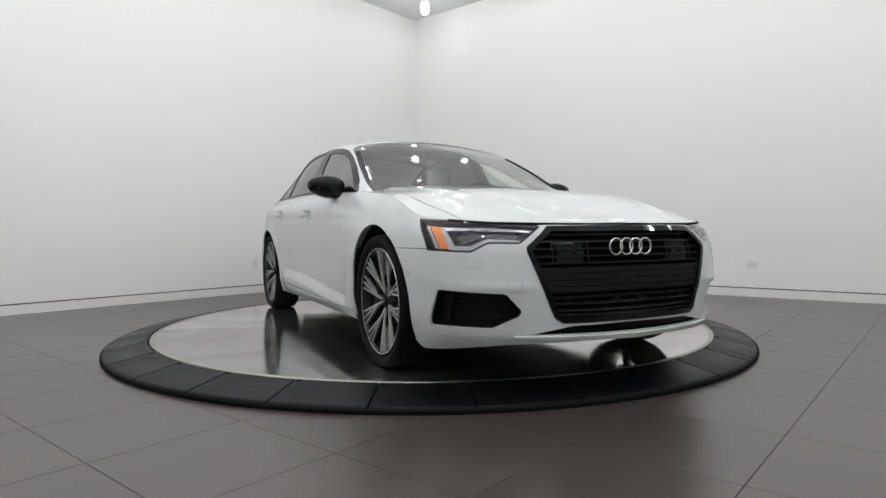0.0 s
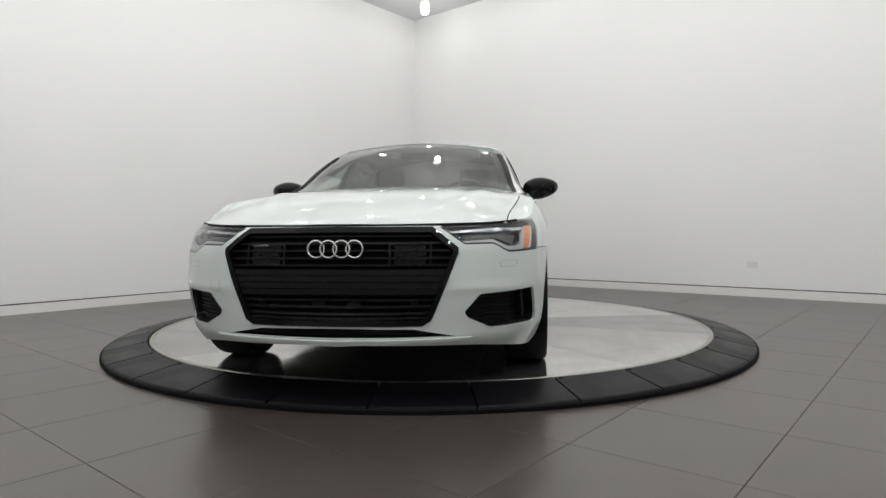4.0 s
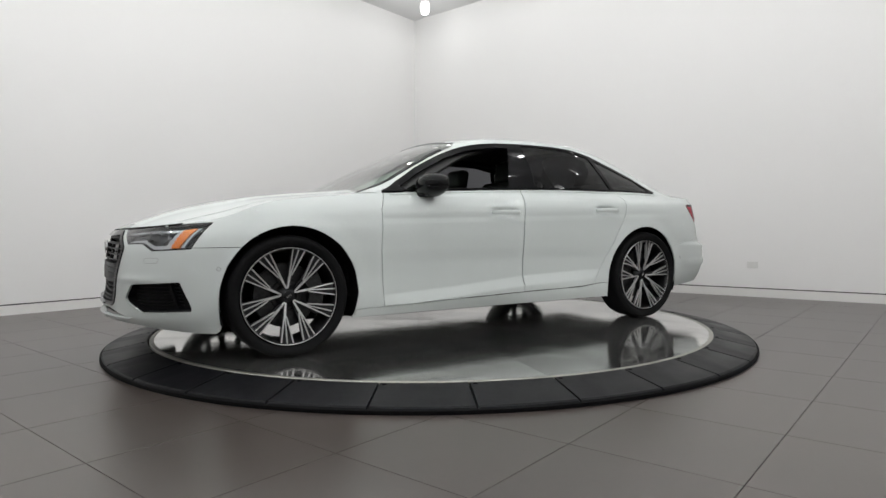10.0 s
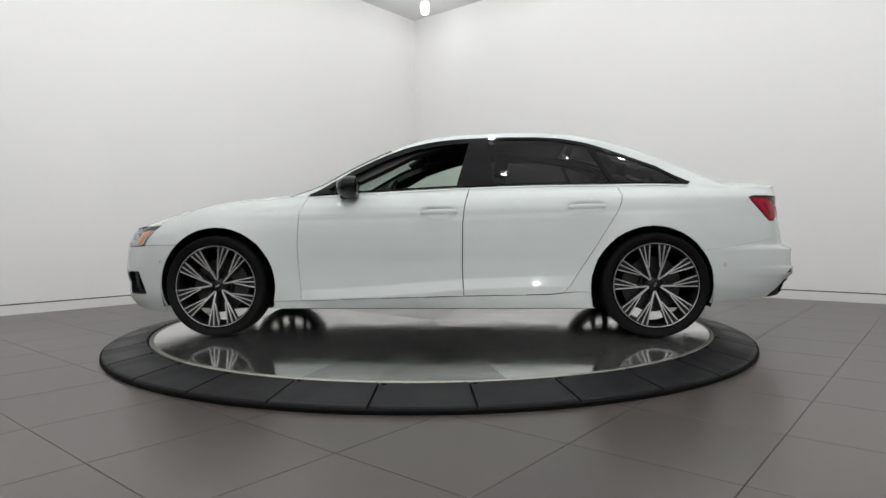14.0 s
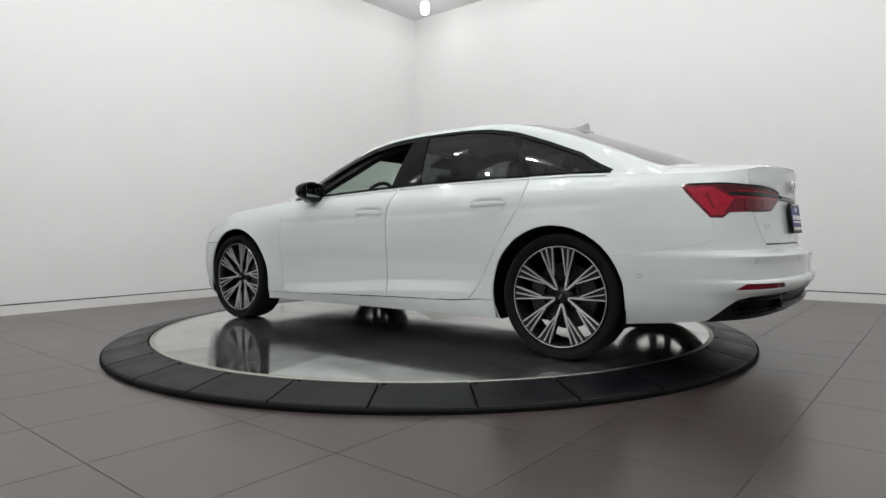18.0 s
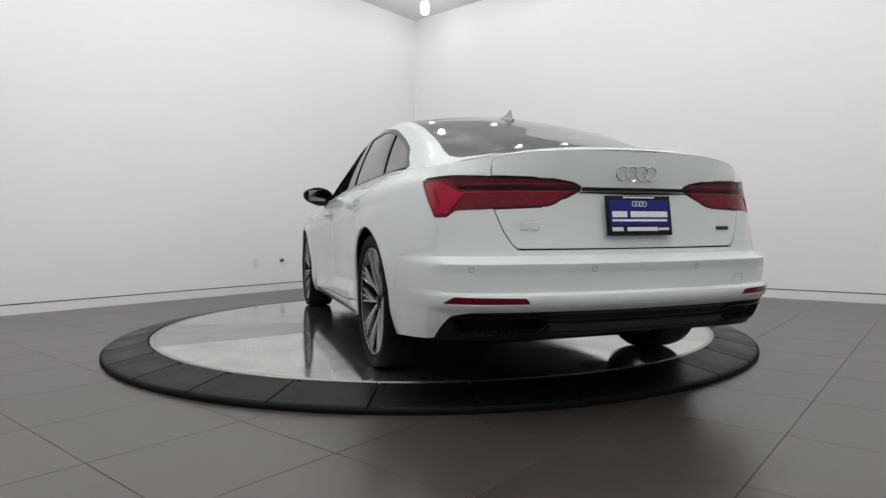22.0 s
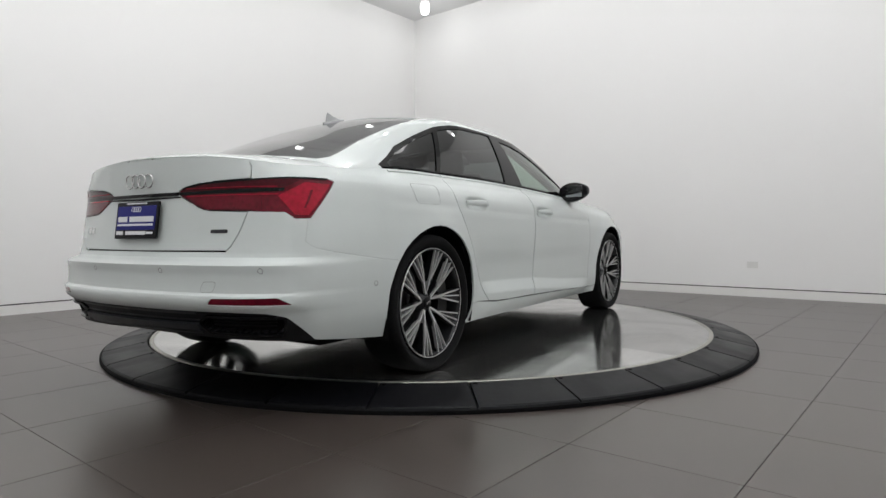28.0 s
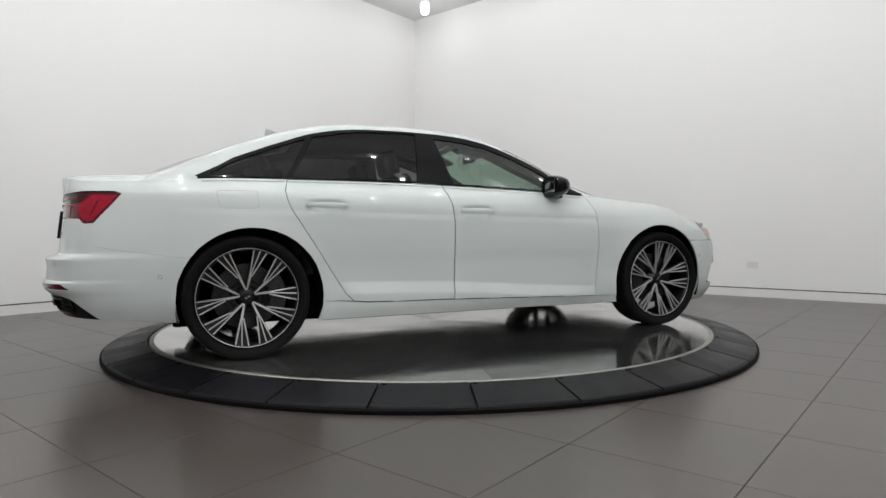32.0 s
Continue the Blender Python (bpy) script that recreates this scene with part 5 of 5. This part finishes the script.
# ---- handles, mirrors, aerial, flap ----
doors = [o for o in car.children if o.name.startswith(("front_door", "rear_door"))]
for flip, sg in SIDES:
    for (xm, z), nm in zip(GRIPS, ("front_door", "rear_door")):
        y = float(band([side_u(xm + .16, z)], [z])[0][1])
        dr = [o for o in doors if o.name.startswith(nm)][0 if sg > 0 else 1]
        bm = bmesh.new()
        rings_ = []
        for k in range(17):
            q = -1 + k / 8
            dx, lift = .118 * q, .034 - .030 * abs(q) ** 3.5
            hh, th = .0185 * (1 - .40 * q * q), .008 * (1 - .3 * q * q)
            ring_ = []
            for j in range(10):
                a = 2 * math.pi * j / 10
                ring_.append(bm.verts.new((xm + dx, sg * (y + lift + th * math.cos(a)), z - .002 * q + hh * math.sin(a))))
            rings_.append(ring_)
        for p_, q_ in zip(rings_, rings_[1:]):
            for j in range(10):
                bm.faces.new((p_[j], p_[(j + 1) % 10], q_[(j + 1) % 10], q_[j]))
        bm.faces.new(rings_[0])
        bm.faces.new(rings_[-1][::-1])
        add("door_handle", bm, M_PAINT, dr, "white bar handle over a shallow dish")
    # door mirror
    base = (.60, .80, .985)
    bm = bmesh.new()
    r = bmesh.ops.create_uvsphere(bm, u_segments=28, v_segments=16, radius=1)
    for v in bm.verts:
        x, y, z = v.co
        y = np.sign(y) * abs(y) ** .8
        z = np.sign(z) * abs(z) ** .8
        taper = 1 - .28 * max(0, y)
        fx_ = max(x, -.42 + .1 * y) * (1.0)
        v.co = (.528 + fx_ * .100 - .014 * y, sg * (.915 + y * .122), 1.005 + z * .076 * taper + .010 * y - .004)
    mirror_ob = add("door_mirror", bm, M_GLOSS, car, "gloss black door mirror", sharp=45)
    # the glass has its dark reflection set by colour
    bm = bmesh.new()
    boxes(bm, (.484, sg * .918, 1.006), (.006, .16, .088), .003, rz=sg * .12)
    add("mirror_glass", bm, M_MIRROR, mirror_ob, "mirror glass with a dark reflection put into its colour")
    bm = bmesh.new()
    boxes(bm, (.560, sg * .840, .948), (.10, .13, .045), .018, segments=3)
    boxes(bm, (.548, sg * .885, .955), (.085, .10, .05), .018, segments=3)
    add("mirror_foot", bm, M_SATIN, mirror_ob)
    bm = bmesh.new()
    boxes(bm, (.585, sg * .955, .988), (.05, .07, .006), .002)
    add("indicator_strip", bm, M_DARKMETAL, mirror_ob)
# aerial fin
bm = bmesh.new()
rows = []
for x, h, w in ((-1.10, .002, .012), (-1.14, .013, .014), (-1.18, .027, .010), (-1.215, .048, .006), (-1.235, .060, .004), (-1.245, .036, .005), (-1.25, .0, .010)):
    zb0 = float(spine_z(x)) - .006
    rows.append([bm.verts.new((x, y, z)) for y, z in ((w, zb0), (w * .8, zb0 + .006 + h * .5), (w * .3, zb0 + .006 + h), (-w * .3, zb0 + .006 + h), (-w * .8, zb0 + .006 + h * .5), (-w, zb0))])
for a, b in zip(rows, rows[1:]):
    for k in range(5):
        bm.faces.new((a[k], a[k + 1], b[k + 1], b[k]))
bm.faces.new(rows[0])
bm.faces.new(rows[-1][::-1])
add("aerial_fin", bm, M_FIN, roof, "pale grey shark-fin aerial")
bm = bmesh.new()
rows = []
for x in np.linspace(-1.09, -1.27, 7):
    w = .030 * math.sqrt(max(0.02, 1 - ((x + 1.18) / .092) ** 2))
    zb0 = float(spine_z(x))
    rows.append([bm.verts.new((x, y, z)) for y, z in ((w, zb0 - .006), (w * .9, zb0 + .004), (0, zb0 + .008), (-w * .9, zb0 + .004), (-w, zb0 - .006))])
for a, b in zip(rows, rows[1:]):
    for k in range(4):
        bm.faces.new((a[k], a[k + 1], b[k + 1], b[k]))
add("aerial_base", bm, M_FIN, roof)
# fuel flap outline on the right rear wing
fl = rounded([(side_u(-1.40, .93), .935), (side_u(-1.40, .83), .838), (side_u(-1.60, .83), .838), (side_u(-1.62, .93), .935)], .02)
add("fuel_flap", panel(band, off_line(fl, -.0005), (off_line(fl, .0005),), res=(.03, .03), off=.0006, gap=0, lip=.003, mirror=True), M_HOUSING, car, "fuel flap joint line")

# towing-eye cover on the rear bumper
cp = rounded([(U(-2.52, .484, .51), .506), (U(-2.50, .545, .51), .508), (U(-2.50, .527, .47), .464), (U(-2.52, .466, .47), .464)], .014)
add("cover_cap", panel(band, off_line(cp, -.0007), (off_line(cp, .0007),), res=(.03, .03), off=.0004, gap=0, lip=.002, mirror=True), M_HOUSING, rear_bumper)
# ---- wheels ----
def build_wheel():
    """A wheel whose axle lies along Y, outer face towards +Y, centre at the origin."""
    hub = new("wheel")
    bm = bmesh.new()
    tyre = [(.268, .075), (.280, .088), (.300, .106), (.318, .113), (.330, .110), (.3395, .098), (.344, .075), (.3455, .040), (.3455, -.04), (.344, -.075), (.338, -.105), (.318, -.115), (.29, -.10), (.266, -.085), (.262, 0)]
    lathe(bm, tyre, 72, "Y", closed=True)
    part("tyre", bm, M_TYRE, hub, "low-profile black tyre", smooth=True, sharp=50)
    bm = bmesh.new()
    rim = [(.272, .088), (.2745, .092), (.2745, .097), (.2715, .099), (.267, .096), (.262, .082), (.252, .02), (.245, -.05), (.262, -.10), (.270, -.10), (.266, -.06), (.262, 0), (.266, .07)]
    lathe(bm, rim, 72, "Y", closed=True)
    part("rim", bm, M_GUN, hub, "grey alloy rim", smooth=True, sharp=40)
    bm = bmesh.new()
    lathe(bm, [(.2748, .0935), (.2748, .0975), (.2730, .0998), (.2708, .0988), (.2710, .0935)], 72, "Y", closed=True)
    part("rim_lip", bm, M_MACH, hub, "bright machined rim edge", smooth=True)

    def blade(bm, pts, y_of, thick):
        """A raised shape over plan points (along, across) with the outer height from y_of(r)."""
        top = [bm.verts.new((a, y_of(math.hypot(a, b)), b)) for a, b in pts]
        low = [bm.verts.new((a, y_of(math.hypot(a, b)) - thick, b)) for a, b in pts]
        n = len(pts)
        bm.faces.new(top)
        bm.faces.new(low[::-1])
        for i in range(n):
            bm.faces.new((top[i], top[(i + 1) % n], low[(i + 1) % n], low[i]))

    def crown_y(r):
        return .060 + .034 * min(1, max(0, (r - .05) / .20)) ** .8

    def rib(bm, p0, p1, w0, w1, lift, thick):
        d = Vector((p1[0] - p0[0], p1[1] - p0[1])).normalized()
        nx, ny = -d.y, d.x
        pm = ((p0[0] + p1[0]) / 2, (p0[1] + p1[1]) / 2)
        wm = (w0 + w1) / 2
        pts = [(p0[0] + nx * w0, p0[1] + ny * w0), (pm[0] + nx * wm, pm[1] + ny * wm), (p1[0] + nx * w1, p1[1] + ny * w1),
               (p1[0] - nx * w1, p1[1] - ny * w1), (pm[0] - nx * wm, pm[1] - ny * wm), (p0[0] - nx * w0, p0[1] - ny * w0)]
        blade(bm, pts, lambda r: crown_y(r) + lift, thick)

    def at(r, deg):
        return (r * math.cos(radians(deg)), r * math.sin(radians(deg)))

    for k in range(5):
        for s in (-1, 1):
            ang = radians(72 * k)
            spoke = bmesh.new()
            blade(spoke, [at(.040, s * 34), at(.15, s * 25.2), at(.268, s * 22.5), at(.269, s * 14), at(.268, s * 5.5), at(.15, s * 13.5), at(.040, s * 22)][::s],
                  lambda r: crown_y(r) - .010, .030)
            bright = bmesh.new()
            rib(bright, at(.041, s * 33), at(.2695, s * 21.6), .0034, .0032, 0.0, .020)
            rib(bright, at(.120, s * 21.8), at(.2695, s * 14.2), .0026, .0032, 0.0005, .020)
            rib(bright, at(.118, s * 17.8), at(.2685, s * 6.4), .0034, .0034, -.001, .018)
            rib(bright, at(.043, s * 30.5), at(.128, s * 22.0), .0040, .0062, -.0006, .018)
            for b in (spoke, bright):
                bmesh.ops.rotate(b, cent=(0, 0, 0), matrix=Matrix.Rotation(-ang, 3, "Y"), verts=b.verts)
            part("spoke", spoke, M_GUN, hub)
            part("machined_face", bright, M_MACH, hub, "bright machined spoke face")
    bm = bmesh.new()
    lathe(bm, [(.0, .066), (.030, .062), (.034, .058), (.040, .052), (.062, .036), (.066, .02), (.0, .015)], 40, "Y")
    part("hub", bm, M_GUN, hub, smooth=True, sharp=40)
    bm = bmesh.new()
    lathe(bm, [(.0, .0705), (.026, .0705), (.0295, .068), (.0295, .060), (0, .058)], 32, "Y")
    part("centre_cap", bm, M_SATIN, hub, smooth=True, sharp=40)
    bm = bmesh.new()
    for i in range(4):
        boxes(bm, ((i - 1.5) * .008, .0712, 0), (.005, .001, .011), .0)
    part("cap_mark", bm, M_CHROME, hub)
    for i in range(5):
        a = radians(72 * i + 36)
        bm = bmesh.new()
        lathe(bm, [(0, .052), (.0085, .052), (.011, .060), (.011, .0)], 12, "Y")
        bmesh.ops.translate(bm, vec=(.050 * math.cos(a), 0, .050 * math.sin(a)), verts=bm.verts)
        part("wheel_bolt", bm, M_DARKMETAL, hub, smooth=True)
    bm = bmesh.new()
    lathe(bm, [(.09, .0), (.182, .0), (.184, -.003), (.184, -.027), (.182, -.03), (.09, -.03)], 56, "Y", closed=True)
    lathe(bm, [(.0, .012), (.085, .012), (.092, .004), (.092, -.03), (.0, -.03)], 40, "Y")
    part("brake_disc", bm, M_BRAKE, hub, "grey cast iron brake disc", smooth=True, sharp=40)
    return hub


wheel = build_wheel()
bm = bmesh.new()
lathe(bm, [(.125, .022), (.205, .022), (.212, .012), (.212, -.05), (.125, -.05)], 14, "Y", closed=True, start=radians(-35), sweep=radians(70))
caliper_mesh = part("brake_caliper", bm, M_BRAKE, car, "grey brake caliper", smooth=True, sharp=35)
places = [(1.462, 1, 28), (-1.462, 1, 56), (1.462, -1, 40), (-1.462, -1, 24.5)]
first = True
for x, sg, spin in places:
    m = Matrix.Translation((x, sg * .806, .345)) @ (Matrix.Rotation(math.pi, 4, "Z") if sg < 0 else Matrix.Identity(4)) @ Matrix.Rotation(radians(spin), 4, "Y")
    if first:
        w = wheel
        w.parent = car
        w.matrix_basis = m
        first = False
    else:
        w = copy_thing(wheel, m)
        w.parent = car
    c = caliper_mesh if (x, sg) == places[0][:2] else new("brake_caliper", caliper_mesh.data)
    c.parent = car
    c.matrix_basis = Matrix.Translation((x, sg * .806, .345)) @ Matrix.Rotation(0 if x < 0 else math.pi, 4, "Z" if sg > 0 else "Y")

# ---- cabin ----
def cushion(bm, centre, size, r, tilt=0.0):
    sub = bmesh.new()
    boxes(sub, (0, 0, 0), size, r, segments=4)
    bmesh.ops.rotate(sub, cent=(0, 0, 0), matrix=Matrix.Rotation(tilt, 3, "Y"), verts=sub.verts)
    bmesh.ops.translate(sub, vec=centre, verts=sub.verts)
    me = bpy.data.meshes.new("tmp")
    sub.to_mesh(me)
    sub.free()
    bm.from_mesh(me)
    bpy.data.meshes.remove(me)


for sg in (1, -1):
    bm = bmesh.new()
    cushion(bm, (.02, sg * .37, .50), (.52, .50, .16), .06, radians(-6))
    seat = add("front_seat", bm, M_SEAT, car, "black leather front seat")
    bm = bmesh.new()
    cushion(bm, (-.36, sg * .37, .80), (.15, .49, .60), .06, radians(-20))
    add("seat_back", bm, M_SEAT, seat)
    bm = bmesh.new()
    cushion(bm, (-.475, sg * .37, 1.165), (.10, .25, .17), .045, radians(-12))
    add("head_restraint", bm, M_SEAT, seat)
bm = bmesh.new()
cushion(bm, (-.88, 0, .52), (.50, 1.30, .16), .06, radians(-4))
bench = add("rear_seat", bm, M_SEAT, car, "black leather rear bench")
bm = bmesh.new()
cushion(bm, (-1.20, 0, .82), (.16, 1.30, .56), .06, radians(-24))
add("seat_back", bm, M_SEAT, bench)
for y in (-.38, .38):
    bm = bmesh.new()
    cushion(bm, (-1.33, y, 1.12), (.09, .26, .13), .04, radians(-15))
    add("head_restraint", bm, M_SEAT, bench)
bm = bmesh.new()
cushion(bm, (.72, 0, .84), (.42, 1.42, .20), .06, radians(4))
cushion(bm, (.58, .37, .955), (.16, .32, .05), .02)
add("dashboard", bm, M_SEAT, car, "black dashboard")
bm = bmesh.new()
cushion(bm, (-1.62, 0, 1.00), (.52, 1.20, .03), .01)
add("parcel_shelf", bm, M_SEAT)
bm = bmesh.new()
n, m_ = 32, 8
vs = []
for i in range(n):
    a = 2 * math.pi * i / n
    row = []
    for j in range(m_):
        b = 2 * math.pi * j / m_
        q = .175 + .014 * math.cos(b)
        row.append(bm.verts.new((.014 * math.sin(b), q * math.cos(a), q * math.sin(a))))
    vs.append(row)
for i in range(n):
    for j in range(m_):
        bm.faces.new((vs[i][j], vs[(i + 1) % n][j], vs[(i + 1) % n][(j + 1) % m_], vs[i][(j + 1) % m_]))
boxes(bm, (.01, 0, 0), (.03, .33, .045), .01)
boxes(bm, (.01, 0, -.08), (.03, .04, .16), .01)
sw = add("steering_wheel", bm, M_SEAT, car, "black steering wheel")
sw.matrix_basis = pose(.37, .37, .925, 0, -24, 0)
for y in (-.31, .31):
    bm = bmesh.new()
    cushion(bm, (.190, y, 1.288), (.16, .32, .022), .009, radians(26))
    add("sun_visor", bm, M_LINER, roof, "dark folded sun visor")
bm = bmesh.new()
cushion(bm, (.33, 0, 1.275), (.02, .21, .055), .009)
add("rear_view_mirror", bm, M_SATIN, car)
for flip, sg in SIDES:
    poly = flank([(.86, .30), (-.20, .30)]) + top_line(-.22, .80, 10)
    add("door_card", panel(band, poly, (), res=(.08, .08), off=-.075, gap=0, lip=0, mirror=flip), M_SEAT, car, "black inner door trim")
    poly = flank([(-.24, .30), (-.86, .32), (-1.2, .9)]) + top_line(-1.2, -.26, 10)
    add("door_card", panel(band, poly, (), res=(.08, .08), off=-.075, gap=0, lip=0, mirror=flip), M_SEAT, car, "black inner door trim")
    # inner belt ledge
    bm = bmesh.new()
    xs_ = np.linspace(.82, -1.6, 14)
    outer = [bm.verts.new((x, sg * (float(np.interp(x, TX, TY)) - .012), float(np.interp(x, TX, TZ)) + .004)) for x in xs_]
    innr = [bm.verts.new((x, sg * (float(np.interp(x, TX, TY)) - .075), float(np.interp(x, TX, TZ)) - .012)) for x in xs_]
    for i in range(len(xs_) - 1):
        bm.faces.new((outer[i], outer[i + 1], innr[i + 1], innr[i]))
    add("belt_ledge", bm, M_SEAT)


def motions():
    """The turntable's plate and the car on it turn together."""
    for thing, (ox, oy), z in ((plate, (0, 0), 0.0), (car, CAR_OFF, DECK)):
        rows = []
        for t in range(0, 33):
            a = radians(turn_at(t))
            c, s = math.cos(a), math.sin(a)
            rows.append((float(t), pose(c * ox - s * oy, s * ox + c * oy, z, 0, 0, math.degrees(a))))
        walk(thing, rows)


# ---- floor tiles ----
tile_count = 0
rest = bmesh.new()
tile_meshes = {}
for i in range(math.floor(I0), math.ceil(I1)):
    for j in range(math.floor(J0), math.ceil(J1)):
        a0, a1 = max(i, I0), min(i + 1, I1 - 0.006)
        b0, b1 = max(j, J0), min(j + 1, J1 - 0.006)
        if a1 - a0 < 0.02 or b1 - b0 < 0.02:
            continue
        w, d = (a1 - a0) * GRID - 0.0032, (b1 - b0) * GRID - 0.0032
        cx, cy = plan((a0 + a1) / 2, (b0 + b1) / 2)
        near = tile_count < 300 and not (i < -4 or j < -7)
        if near:
            key = (round(w, 3), round(d, 3))
            if key not in tile_meshes:
                bm = bmesh.new()
                boxes(bm, (0, 0, -0.005), (w, d, 0.010), 0.0005, segments=1)
                me = bpy.data.meshes.new("tile")
                bm.to_mesh(me)
                bm.free()
                me.materials.append(M_TILE)
                tile_meshes[key] = me
            ob = new("tile", tile_meshes[key])
            ob.parent = floor
            ob.matrix_basis = pose(cx, cy, 0, 0, 0, math.degrees(YAW))
            tile_count += 1
        else:
            boxes(rest, (cx, cy, -0.005), (w, d, 0.010), 0.0, YAW)
part("outer_tiles", rest, M_TILE, floor)
floor.children[-1]["kind"] = "stuff"

motions()
